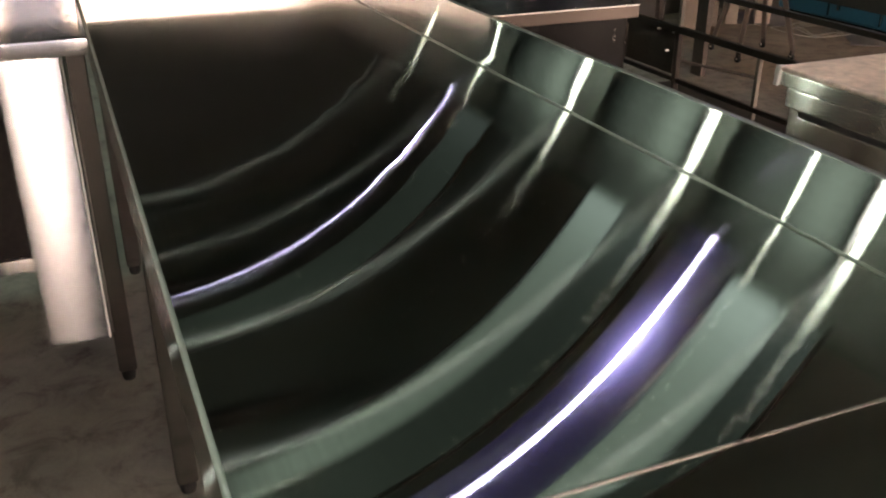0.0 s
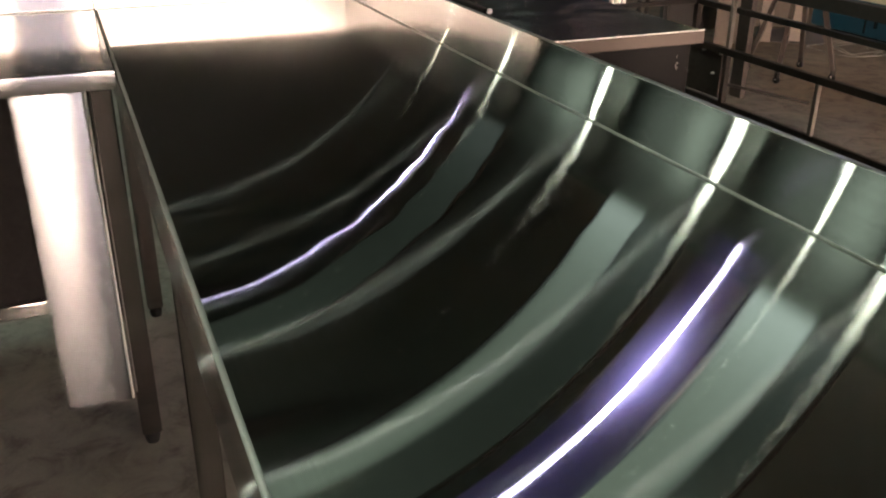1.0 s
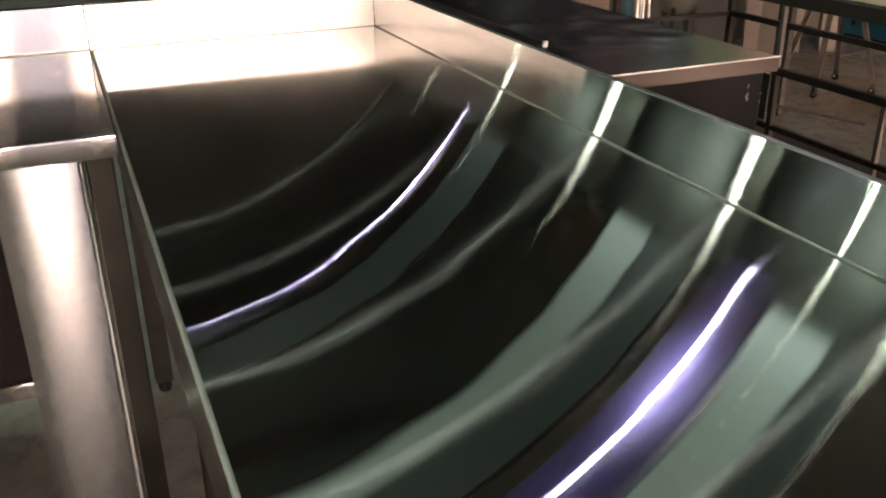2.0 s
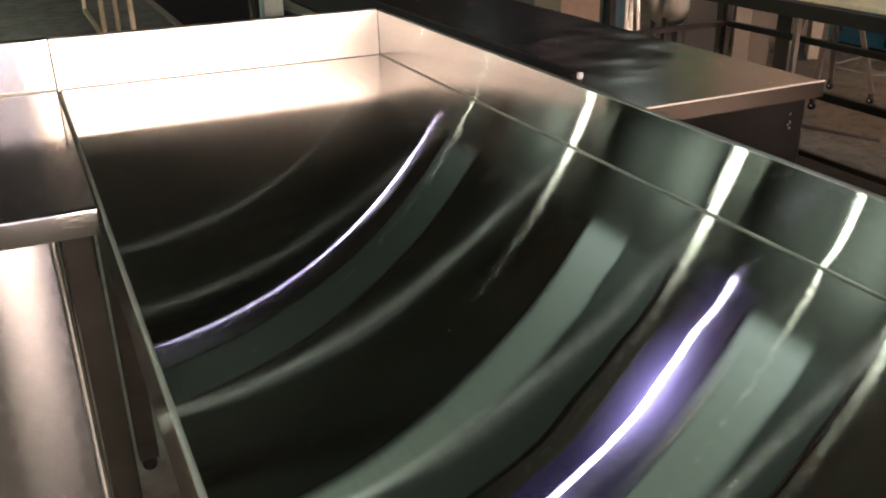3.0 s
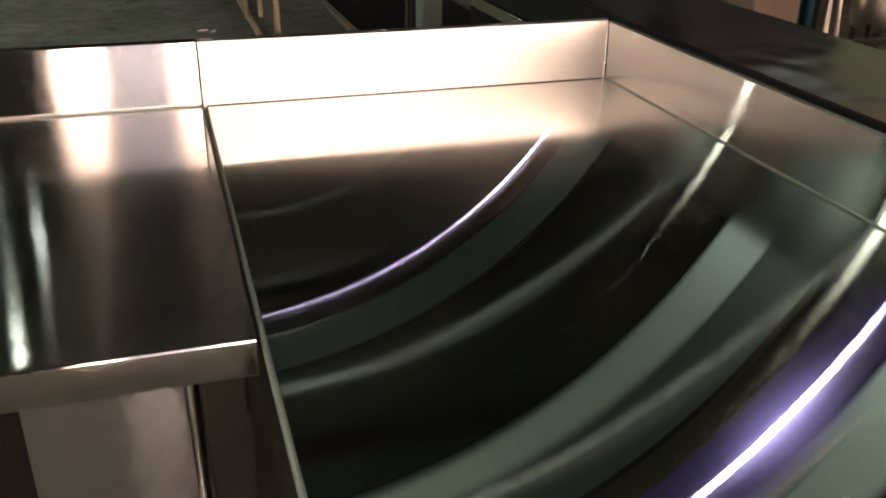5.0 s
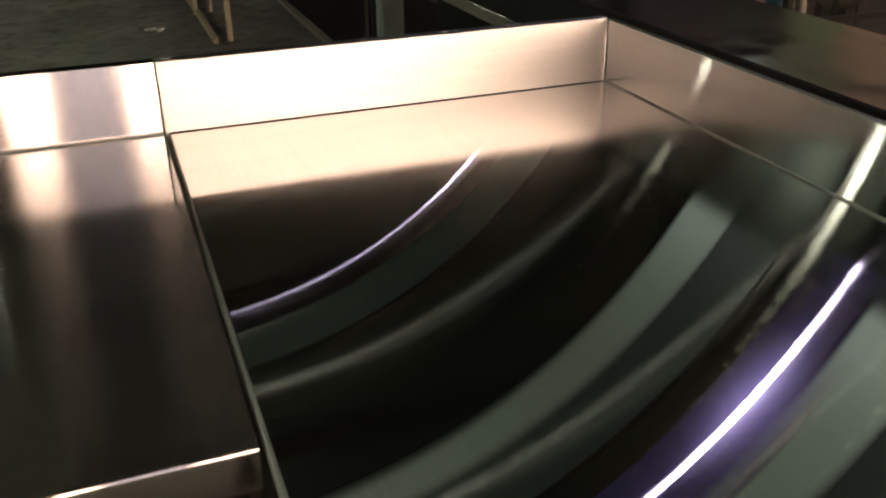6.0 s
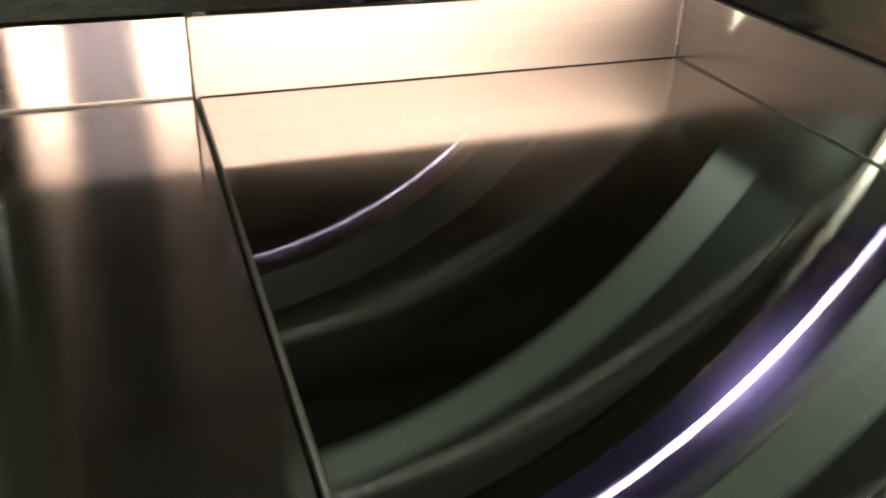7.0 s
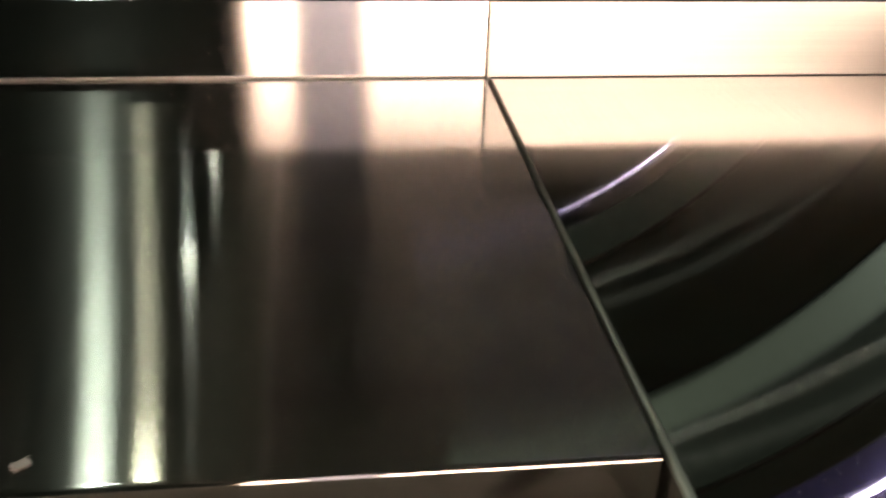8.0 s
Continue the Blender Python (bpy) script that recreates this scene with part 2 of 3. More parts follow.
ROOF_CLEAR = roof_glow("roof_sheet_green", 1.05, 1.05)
ROOF_DULL = roof_glow("roof_sheet_weaker", 0.78, 0.97)
ROOF_DIM = roof_glow("roof_sheet_dim", 0.14)
LAMP_YELLOW = glowing("lamp_glass_yellow", (0.90, 1.0, 0.80), 100.0)
LAMP_MINT = glowing("lamp_glass_mint", (0.86, 1.0, 0.84), 170.0)
# Glow graded across the panel to fit the green bands in the upstand.
m, nt, out = material("graded_panel_green")
em = nt.nodes.new("ShaderNodeEmission")
em.inputs[0].default_value = (0.78, 1.0, 0.78, 1)
co = nt.nodes.new("ShaderNodeTexCoord")
sp = nt.nodes.new("ShaderNodeSeparateXYZ")
nt.links.new(co.outputs["Object"], sp.inputs[0])
across = nt.nodes.new("ShaderNodeMath")
across.operation = "ADD"
across.inputs[1].default_value = 0.5
wide = nt.nodes.new("ShaderNodeMath")
wide.operation = "MULTIPLY"
wide.inputs[1].default_value = 1 / 1.7
nt.links.new(across.outputs[0], wide.inputs[0])
nt.links.new(sp.outputs[1], across.inputs[0])
fall = ramp(nt, wide.outputs[0], [(0.0, (0, 0, 0)), (0.12, (0.8, 0.8, 0.8)), (0.2, (1, 1, 1)), (0.5, (0.38, 0.38, 0.38)), (1.0, (0, 0, 0))])
fall.color_ramp.interpolation = "EASE"
gain = nt.nodes.new("ShaderNodeMath")
gain.operation = "MULTIPLY"
gain.inputs[1].default_value = 0.42
nt.links.new(fall.outputs[0], gain.inputs[0])
nt.links.new(gain.outputs[0], em.inputs[1])
nt.links.new(em.outputs[0], out.inputs[0])
LAMP_LEAF = m
DAY = glowing("warm_daylight", (1.0, 0.745, 0.59), 25.5)
DAY.cycles.emission_sampling = "NONE"


# ---- mesh helpers ----
def part(name, bm, mat, parent=None, label="", smooth=False):
    me = bpy.data.meshes.new(name)
    bm.normal_update()
    bm.to_mesh(me)
    bm.free()
    for m in (mat if isinstance(mat, (list, tuple)) else [mat]):
        me.materials.append(m)
    if smooth:
        for p in me.polygons:
            p.use_smooth = True
        me.set_sharp_from_angle(angle=radians(35))
    ob = new(name, me)
    ob.parent = parent
    if label:
        ob["label"] = label
    return ob


def thing(name, at, label, category, group="", kind=""):
    e = new(name)
    e.location = at
    e.empty_display_size = 0.05
    return tagged(e, label, category, group, kind)


def slab(bm, lo, hi, bevel=0.0, segments=2):
    """A box from corner lo to corner hi with rounded edges."""
    r = bmesh.ops.create_cube(bm, size=1.0)
    vs = r["verts"]
    for v in vs:
        v.co = Vector([lo[i] + (v.co[i] + 0.5) * (hi[i] - lo[i]) for i in range(3)])
    if bevel:
        es = list({e for v in vs for e in v.link_edges})
        bmesh.ops.bevel(bm, geom=es, offset=bevel, segments=segments, affect="EDGES", profile=0.5)
    return bm


def box(lo, hi, bevel=0.002, segments=2):
    return slab(bmesh.new(), lo, hi, bevel, segments)


def rod(bm, a, b, radius, sides=12, radius2=None):
    a, b = Vector(a), Vector(b)
    q = (b - a).to_track_quat("Z", "Y").to_matrix().to_4x4()
    bmesh.ops.create_cone(bm, cap_ends=True, segments=sides, radius1=radius, radius2=radius if radius2 is None else radius2,
                          depth=(b - a).length, matrix=Matrix.Translation((a + b) / 2) @ q)
    return bm


def turned(bm, at, degrees):
    """The mesh turned round an upright axis through a point."""
    bmesh.ops.rotate(bm, cent=at, matrix=Matrix.Rotation(radians(degrees), 3, "Z"), verts=bm.verts)
    return bm


def bar(a, b, w, h, bevel=0.002):
    """A square tube from a to b."""
    bm = bmesh.new()
    a, b = Vector(a), Vector(b)
    slab(bm, (-w / 2, -h / 2, 0), (w / 2, h / 2, (b - a).length), bevel, 2)
    bmesh.ops.transform(bm, matrix=Matrix.Translation(a) @ (b - a).to_track_quat("Z", "Y").to_matrix().to_4x4(), verts=bm.verts)
    return bm


def folded(profile, axis, start, end, thick=0.0015, cuts=1):
    """A bent sheet: a profile of (u, z) points drawn along an axis; u is x when drawn along y, and y when along x."""
    bm = bmesh.new()
    pts = [Vector(p) for p in profile]
    n = len(pts)
    offs = []
    for i in range(n):
        d = (pts[min(i + 1, n - 1)] - pts[max(i - 1, 0)]).normalized()
        offs.append(Vector((d.y, -d.x)) * thick)
    loop = pts + [pts[i] + offs[i] for i in range(n - 1, -1, -1)]
    rings = []
    for k in range(cuts + 1):
        s = start + (end - start) * k / cuts
        rings.append([bm.verts.new((p.x, s, p.y) if axis == "y" else (s, p.x, p.y)) for p in loop])
    m = len(loop)
    for a, b in zip(rings, rings[1:]):
        for i in range(m):
            bm.faces.new((a[i], a[(i + 1) % m], b[(i + 1) % m], b[i]))
    for ring in (rings[0], rings[-1]):
        for i in range(n - 1):
            bm.faces.new((ring[i], ring[i + 1], ring[m - 2 - i], ring[m - 1 - i]))
    bmesh.ops.recalc_face_normals(bm, faces=bm.faces)
    return bm


def bend(c, r, a0, a1, steps=6):
    """Points on a bend of radius r round c, from a0 to a1 degrees."""
    pts = [Vector((c[0] + r * math.cos(radians(a0 + (a1 - a0) * k / steps)), c[1] + r * math.sin(radians(a0 + (a1 - a0) * k / steps))))
           for k in range(steps + 1)]
    sign = 1 if a1 > a0 else -1
    first = Vector((math.sin(radians(a0)), -math.cos(radians(a0)))) * sign * 0.0006
    last = Vector((-math.sin(radians(a1)), math.cos(radians(a1)))) * sign * 0.0006
    return [pts[0] + first] + pts + [pts[-1] + last]


# ---- hall ----
XL, XR, YB, YF, ZC = -5.0, 14.0, -6.6, 21.0, 9.7
floor = part("floor", box((XL - 0.3, YB - 6, -0.15), (XR + 0.3, YF + 0.3, 0), 0), floor_tone)
tagged(floor, "stained dark concrete workshop floor", "floor", kind="structure")
ceiling = part("ceiling", box((XL - 0.3, YB - 0.3, ZC), (XR + 0.3, YF + 0.3, ZC + 0.2), 0), ceiling_paint)
tagged(ceiling, "dark sheet metal workshop ceiling", "ceiling", kind="structure")
for nm, lo, hi, paint, label in (
        ("wall_west", (XL - 0.3, YB - 0.3, 0), (XL, YF + 0.3, ZC), wall_paint, "dim grey-green painted workshop wall"),
        ("wall_east", (XR, YB - 0.3, 0), (XR + 0.3, YF + 0.3, ZC), east_paint, "pale pinkish plastered workshop wall"),
        ("wall_north", (XL, YF, 0), (XR, YF + 0.3, ZC), north_paint, "grey-green painted workshop wall")):
    tagged(part(nm, box(lo, hi, 0), paint), label, "wall", kind="structure")
# south wall with a wide open gateway
DOOR_X0, DOOR_X1, DOOR_Z = -0.92, 7.4, 3.7
bm = bmesh.new()
slab(bm, (XL, YB - 0.3, 0), (DOOR_X0, YB, ZC))
slab(bm, (DOOR_X1, YB - 0.3, 0), (XR, YB, ZC))
slab(bm, (DOOR_X0, YB - 0.3, DOOR_Z), (DOOR_X1, YB, ZC))
tagged(part("wall_south", bm, wall_paint), "dark grey-green wall with a wide open gateway", "wall", kind="structure")
day = part("backdrop", box((DOOR_X0 - 1.5, YB - 4.2, 0.0), (DOOR_X1 + 4, YB - 4.1, DOOR_Z + 0.6), 0), DAY)
tagged(day, "bright warm daylight outside the gateway", "daylight", kind="structure")
# unseen panels beyond the bench, added for the low table's pink, green, dark reflections
partition = part("unseen_partition", box((6.95, -2.0, 0), (7.07, 6.0, 2.95), 0.004), plain("partition_plaster", (0.60, 0.45, 0.37), 0.85, vary=0.15, scale=0.7))
tagged(partition, "unseen pale pinkish partition reflected in the low table", "wall", kind="structure")
door = part("unseen_green_panel", box((6.97, 6.003, 0), (7.05, 6.85, 2.95), 0.004), plain("green_panel_paint", (0.30, 0.37, 0.25), 0.6, vary=0.15, scale=2))
tagged(door, "unseen tall grey-green panel reflected in the low table", "door", kind="structure")
dark_end = part("unseen_partition", box((6.95, 6.853, 0), (7.07, 11.0, 2.95), 0.004), north_paint)
tagged(dark_end, "unseen dark panel that keeps the low table reflection dark", "wall", kind="structure")
part("panel_handle", bar((6.955, 6.12, 1.0), (6.955, 6.12, 1.14), 0.018, 0.02), dark_steel, door)
for k in range(5):
    y = -5.2 + 5.2 * k
    bm = bmesh.new()
    slab(bm, (XL, y - 0.08, ZC - 0.03), (XR, y + 0.08, ZC - 0.001))
    slab(bm, (XL, y - 0.01, ZC - 0.3), (XR, y + 0.01, ZC - 0.03))
    slab(bm, (XL, y - 0.08, ZC - 0.33), (XR, y + 0.08, ZC - 0.3))
    tagged(part("roof_beam", bm, dark_steel), "dark steel roof beam under the ceiling", "beam", "roof beams", "structure")


# Unseen block added to hide the pendant lamps from the long table.
duct = part("lamp_blocker", turned(box((-1.08, -4.0, 4.0), (-0.58, 14.0, 4.3), 0.01), (-1.08, 0, 0), 1.6), ceiling_paint)
tagged(duct, "unseen dark block that keeps pendant lamps off the long table", "air duct", kind="structure")


def plate(x0, x1, y0, y1, z):
    """A flat glowing face that looks down."""
    bm = bmesh.new()
    bm.faces.new([bm.verts.new(p) for p in ((x0, y0, z), (x0, y1, z), (x1, y1, z), (x1, y0, z))])
    return bm


def hung(t, tilt, at):
    """A wire from a point of a tilted lamp straight up to the ceiling."""
    turn = Matrix.Rotation(radians(tilt), 4, "Y")
    top = turn @ Vector(at)
    up = turn.inverted() @ Vector((top.x, top.y, ZC - t.location.z))
    part("hanger", rod(bmesh.new(), at, up, 0.006, 8), dark_steel, t)


ARCH_X, ARCH_Z, ARCH_R = 0.3, 0.85, 8.34


def arch(y0, y1, a0, a1, radius, thick, steps=5):
    """A stretch of an arched roof sheet round the long axis of the hall, from a0 to a1 degrees."""
    bm = bmesh.new()
    rings = []
    for k in range(steps + 1):
        a = radians(a0 + (a1 - a0) * k / steps)
        rings.append([bm.verts.new((rr * math.cos(a), y, rr * math.sin(a))) for rr in (radius, radius + thick) for y in (y0, y1)])
    for p, q in zip(rings, rings[1:]):
        for i, j in ((0, 1), (1, 3), (3, 2), (2, 0)):
            bm.faces.new((p[i], p[j], q[j], q[i]))
    for p in (rings[0], rings[-1]):
        bm.faces.new((p[0], p[1], p[3], p[2]))
    bmesh.ops.recalc_face_normals(bm, faces=bm.faces)
    return bm


def bay_lamp(x, y, z, length, thick, tilt, spread, reach):
    t = thing("bay_lamp", (x, y, z), "violet-white high bay lamp tilted towards the tables", "ceiling lamp", "high bay lamps")
    t.rotation_euler = (0, radians(tilt), 0)
    h = length / 2
    part("diffuser", plate(-0.16, 0.16, -spread, spread, 0.03), HALO_VIOLET, t, "added dim violet glow for the streak halo")
    for dy in (-0.024, 0.024) if thick > 0.01 else (0,):
        part("tube", rod(bmesh.new(), (-h, dy, 0), (h, dy, 0), thick, 6), LAMP_WHITE if thick > 0.01 else LAMP_FAR, t, "bright white tube")
    part("housing", box((-h, -spread - 0.04, 0.055), (h, spread + 0.04, 0.11), 0.01), housing_grey, t)
    for sx in (-0.2, 0.2):
        hung(t, tilt, (sx, 0, 0.11))
    # glowing arches added up to the ridge: violet halo band, thin streak lines beneath
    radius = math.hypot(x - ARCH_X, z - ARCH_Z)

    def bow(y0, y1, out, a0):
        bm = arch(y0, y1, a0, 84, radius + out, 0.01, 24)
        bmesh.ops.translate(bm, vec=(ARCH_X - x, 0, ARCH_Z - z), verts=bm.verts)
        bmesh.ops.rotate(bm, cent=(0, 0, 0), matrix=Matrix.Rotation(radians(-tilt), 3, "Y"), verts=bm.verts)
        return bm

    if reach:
        part("halo_arch", bow(-reach, reach, 0.14, 47), HALO_BAND, t, "added dim violet arch for the halo", True)
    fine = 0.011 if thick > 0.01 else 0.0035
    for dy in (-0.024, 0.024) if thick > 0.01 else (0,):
        part("streak_line", bow(dy - fine, dy + fine, 0.0, 48), STREAK_GLOW, t, "added thin glowing line for the long streak", True)


def roof_light(y0, y1, dim_width, sheet):
    t = thing("roof_light", (ARCH_X, y0, ARCH_Z), "arched strip of green translucent roof sheets", "roof light", "roof lights")
    for k in range(5):
        a0 = 24 + 12 * k
        part("sheet", arch(0, y1 - y0, a0, a0 + 11.9, ARCH_R, 0.012), sheet, t, "", True)
        if dim_width:
            part("dim_sheet", arch(-dim_width, -0.01, a0, a0 + 11.9, ARCH_R, 0.012), ROOF_DIM, t, "dim sheet beside the brighter one", True)
    for y in (-dim_width - 0.05, y1 - y0 + 0.01):
        part("rib", arch(y, y + 0.04, 23, 84.5, ARCH_R + 0.014, 0.05, 24), dark_steel, t)
    for a in (30, 56, 82):
        p = Vector((ARCH_R + 0.06) * Vector((math.cos(radians(a)), 0, math.sin(radians(a)))))
        part("hanger", rod(bmesh.new(), p, (p.x, 0, ZC - ARCH_Z), 0.012, 8), dark_steel, t)


def streak_arch(y, gain):
    """An added thin glowing arch over the tables, brighter towards the ridge, that draws a pale streak."""
    t = thing("streak_arch", (ARCH_X, y, ARCH_Z), "added thin glowing arch that draws a pale streak in the table", "light strip", "light strips")
    m, nt, out = material("streak_arch_glow")
    em = nt.nodes.new("ShaderNodeEmission")
    co = nt.nodes.new("ShaderNodeTexCoord")
    sp = nt.nodes.new("ShaderNodeSeparateXYZ")
    nt.links.new(co.outputs["Object"], sp.inputs[0])
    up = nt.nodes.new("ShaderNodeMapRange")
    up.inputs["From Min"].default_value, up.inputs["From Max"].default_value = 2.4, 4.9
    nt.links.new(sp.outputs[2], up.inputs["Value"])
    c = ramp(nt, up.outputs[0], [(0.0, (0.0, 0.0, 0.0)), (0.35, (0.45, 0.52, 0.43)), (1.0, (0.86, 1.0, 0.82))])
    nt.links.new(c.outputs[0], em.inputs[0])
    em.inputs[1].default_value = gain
    nt.links.new(em.outputs[0], out.inputs[0])
    bm = arch(-0.011, 0.011, 28, 94, 5.0, 0.012, 48)
    # slanted to fit the streak's curve in the table
    for v in bm.verts:
        v.co.y -= 0.0155 * (84 - math.degrees(math.atan2(v.co.z, v.co.x)))
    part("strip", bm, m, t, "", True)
    for a in (40, 66, 92):
        p = Vector((5.013 * math.cos(radians(a)), -0.0155 * (84 - a), 5.013 * math.sin(radians(a))))
        part("hanger", rod(bmesh.new(), p, (p.x, p.y, ZC - ARCH_Z), 0.004, 6), dark_steel, t)


def bell_lamp(x, y, z, mat, label, width=0.3):
    t = thing("bell_lamp", (x, y, z), label, "pendant lamp", "pendant lamps")
    bm = bmesh.new()
    bmesh.ops.create_uvsphere(bm, u_segments=8, v_segments=4, radius=width / 2)
    bmesh.ops.scale(bm, vec=(1, 1, 0.7), verts=bm.verts)
    part("bulb", bm, mat, t, "glowing glass bulb", True)
    part("shade", rod(bmesh.new(), (0, 0, width * 0.36), (0, 0, width * 0.36 + 0.16), width * 0.52, 20, 0.05), housing_grey, t)
    part("cord", rod(bmesh.new(), (0, 0, width * 0.36 + 0.16), (0, 0, ZC - z), 0.006, 6), rubber, t)


def wall_lamp(y, tube, panel, tilt=18):
    """A tube lamp on arms from the west wall that leans over the floor, and a dim green panel lamp beside it."""
    t = thing("wall_lamp", (XL + 0.4, y, 2.45), "leaning yellowish tube lamp on wall arms", "wall lamp", "wall lamps")
    t.rotation_euler = (0, radians(tilt), 0)
    part("tube", rod(bmesh.new(), (0, 0, -0.7), (0, 0, 0.7), tube / 2, 6), LAMP_YELLOW, t, "bright yellow-white tube")
    turn = Matrix.Rotation(radians(tilt), 3, "Y")
    for z in (-0.74, 0.70):
        part("cap", rod(bmesh.new(), (0, 0, z), (0, 0, z + 0.04), tube / 2 + 0.01, 14), housing_grey, t)
        at = turn @ Vector((0, 0, z + 0.02))
        part("arm", bar(turn.inverted() @ Vector((-0.4, 0, at.z)), (0, 0, z + 0.02), 0.025, 0.025), dark_steel, t)
    if panel:
        p = thing("panel_lamp", (XL + 0.4, y + 0.62, 2.45), "flat greenish panel lamp leaning on wall brackets", "wall lamp", "panel lamps")
        p.rotation_euler = (0, radians(tilt), 0)
        part("diffuser", box((-0.01, -0.5, -1.2), (0.0, 1.2, 1.5), 0), LAMP_LEAF, p, "green glowing diffuser")
        part("frame", box((-0.05, -0.52, -1.22), (-0.011, 1.22, 1.52), 0.005), housing_grey, p)
        part("bracket", bar(turn.inverted() @ Vector((-0.4, 0, 0)), (-0.05, 0, 0), 0.05, 0.05), dark_steel, p)


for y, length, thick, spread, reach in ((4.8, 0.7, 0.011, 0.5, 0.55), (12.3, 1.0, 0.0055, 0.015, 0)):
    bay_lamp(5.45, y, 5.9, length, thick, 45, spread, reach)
for y0, y1, dim_width, sheet in ((4.2, 5.25, 0.5, ROOF_CLEAR), (7.63, 8.6, 0.9, ROOF_DULL), (12.3, 13.5, 0.0, ROOF_DIM)):
    roof_light(y0, y1, dim_width, sheet)
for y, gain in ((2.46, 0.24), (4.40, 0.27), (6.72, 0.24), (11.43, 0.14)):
    streak_arch(y, gain)
for y, w in ((2.0, 0.08), (2.8, 0.03), (4.13, 0.072), (6.48, 0.062), (8.92, 0.03), (11.1, 0.025)):
    wall_lamp(y, w, w > 0.05)
LAMP_STRONG = glowing("lamp_glass_strong", (0.80, 1.0, 0.80), 900.0)
LAMP_LEMON = glowing("lamp_glass_lemon", (0.93, 1.0, 0.72), 240.0)
for x, y, w in ((-1.83, 2.0, 0.2), (-1.78, 4.2, 0.18), (-2.0, 8.5, 0.066), (-2.05, 11.6, 0.055)):
    bell_lamp(x, y, 5.9, LAMP_STRONG if y < 3 else LAMP_LEMON if y < 5 else LAMP_MINT, "pale mint pendant lamp with a metal shade", w)

# ---- the long worktable ----
ZT, W, HB, L0, D = 0.85, 0.639, 0.094, -3.3, 0.683


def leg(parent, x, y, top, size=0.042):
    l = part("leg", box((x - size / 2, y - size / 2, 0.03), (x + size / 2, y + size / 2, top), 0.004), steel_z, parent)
    bm = bmesh.new()
    rod(bm, (x, y, 0.010), (x, y, 0.03), size * 0.40, 14)
    rod(bm, (x, y, 0.0), (x, y, 0.010), size * 0.34, 14, size * 0.40)
    part("foot", bm, rubber, l, "black levelling foot")
    return l


long_table = thing("long_worktable", (0, 0, 0), "long brushed stainless steel worktable with upturned back edges", "worktable")
r = 0.004
profile = [(0.012, ZT - 0.112), (0.012, ZT - 0.105), (0.011, ZT - 0.102), (-0.003, ZT - 0.102), (-0.004, ZT - 0.100)] + bend((0.001, ZT - 0.005), 0.005, 180, 90) + \
    bend((W - 0.0025, ZT + 0.0025), 0.0025, -90, 0) + bend((W - 0.0, ZT + HB - 0.002), 0.002, 180, 90, 3)[1:] + [(W + 0.004, ZT + HB), (W + 0.0055, ZT + HB - 0.002), (W + 0.0055, ZT + HB - 0.02)]
bm = folded(profile, "y", L0, -0.0062, 0.0012)
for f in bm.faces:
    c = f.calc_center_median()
    # the bends of the sheet take a rougher, darker satin steel
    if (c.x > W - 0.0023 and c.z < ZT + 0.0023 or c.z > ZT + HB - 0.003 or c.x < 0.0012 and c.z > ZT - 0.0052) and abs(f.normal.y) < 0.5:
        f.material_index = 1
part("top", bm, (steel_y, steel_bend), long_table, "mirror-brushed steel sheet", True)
part("end_upstand", folded([(-0.001, ZT - 0.03)] + [(-0.001, ZT + HB - 0.003)] + bend((0.001, ZT + HB - 0.002), 0.002, 180, 90, 3)[1:] + [(0.016, ZT + HB), (0.018, ZT + HB - 0.002), (0.018, ZT + HB - 0.03)],
                           "x", -0.0042, W - 0.0008, 0.0012), steel_satin, long_table, "", True)
part("joint", box((0.0, -0.0058, ZT - 0.004), (W - 0.001, -0.0012, ZT + 0.0008), 0.0006), seam_black, long_table, "dark joint line")
# Sloping strip added to turn the reflections beyond a crease in the sheet.
bm = bmesh.new()
ends = []
for x in (0.012, W - 0.004):
    ring = [bm.verts.new((x, -2.300 - 0.14 * k / 14, ZT + 0.0009 + 0.0065 * math.cos(math.pi * k / 28))) for k in range(15)]
    ends.append(ring + [bm.verts.new((x, -2.440, ZT - 0.0006)), bm.verts.new((x, -2.300, ZT - 0.0006))])
for k in range(17):
    bm.faces.new((ends[0][k], ends[0][(k + 1) % 17], ends[1][(k + 1) % 17], ends[1][k]))
bm.faces.new(ends[0])
bm.faces.new(ends[1][::-1])
bmesh.ops.recalc_face_normals(bm, faces=bm.faces)
part("crease_strip", bm, steel_y, long_table, "added sloping steel strip that turns the reflections at a crease", True)
part("strip_edge", rod(bmesh.new(), (0.012, -2.3005, ZT + 0.0066), (W - 0.004, -2.3005, ZT + 0.0066), 0.0016, 8), steel_bend, long_table, "thin rod added for the pale crease line", True)
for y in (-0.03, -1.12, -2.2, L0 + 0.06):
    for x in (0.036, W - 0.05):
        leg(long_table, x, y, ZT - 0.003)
for x in (0.036, W - 0.05):
    part("rail", box((x - 0.016, L0 + 0.085, ZT - 0.13), (x + 0.016, -0.055, ZT - 0.09), 0.002), steel_y, long_table)
for y in (-0.03, -1.12, -2.2, L0 + 0.06):
    part("cross_rail", box((0.06, y - 0.016, ZT - 0.12), (W - 0.075, y + 0.016, ZT - 0.085), 0.002), steel_x, long_table)

# ---- the side worktable that meets it at the corner ----
side_table = thing("side_worktable", (-0.5, -0.3, 0), "brushed stainless steel worktable with an upturned back edge and front panel", "worktable")
XE, XW = -0.0075, -1.5
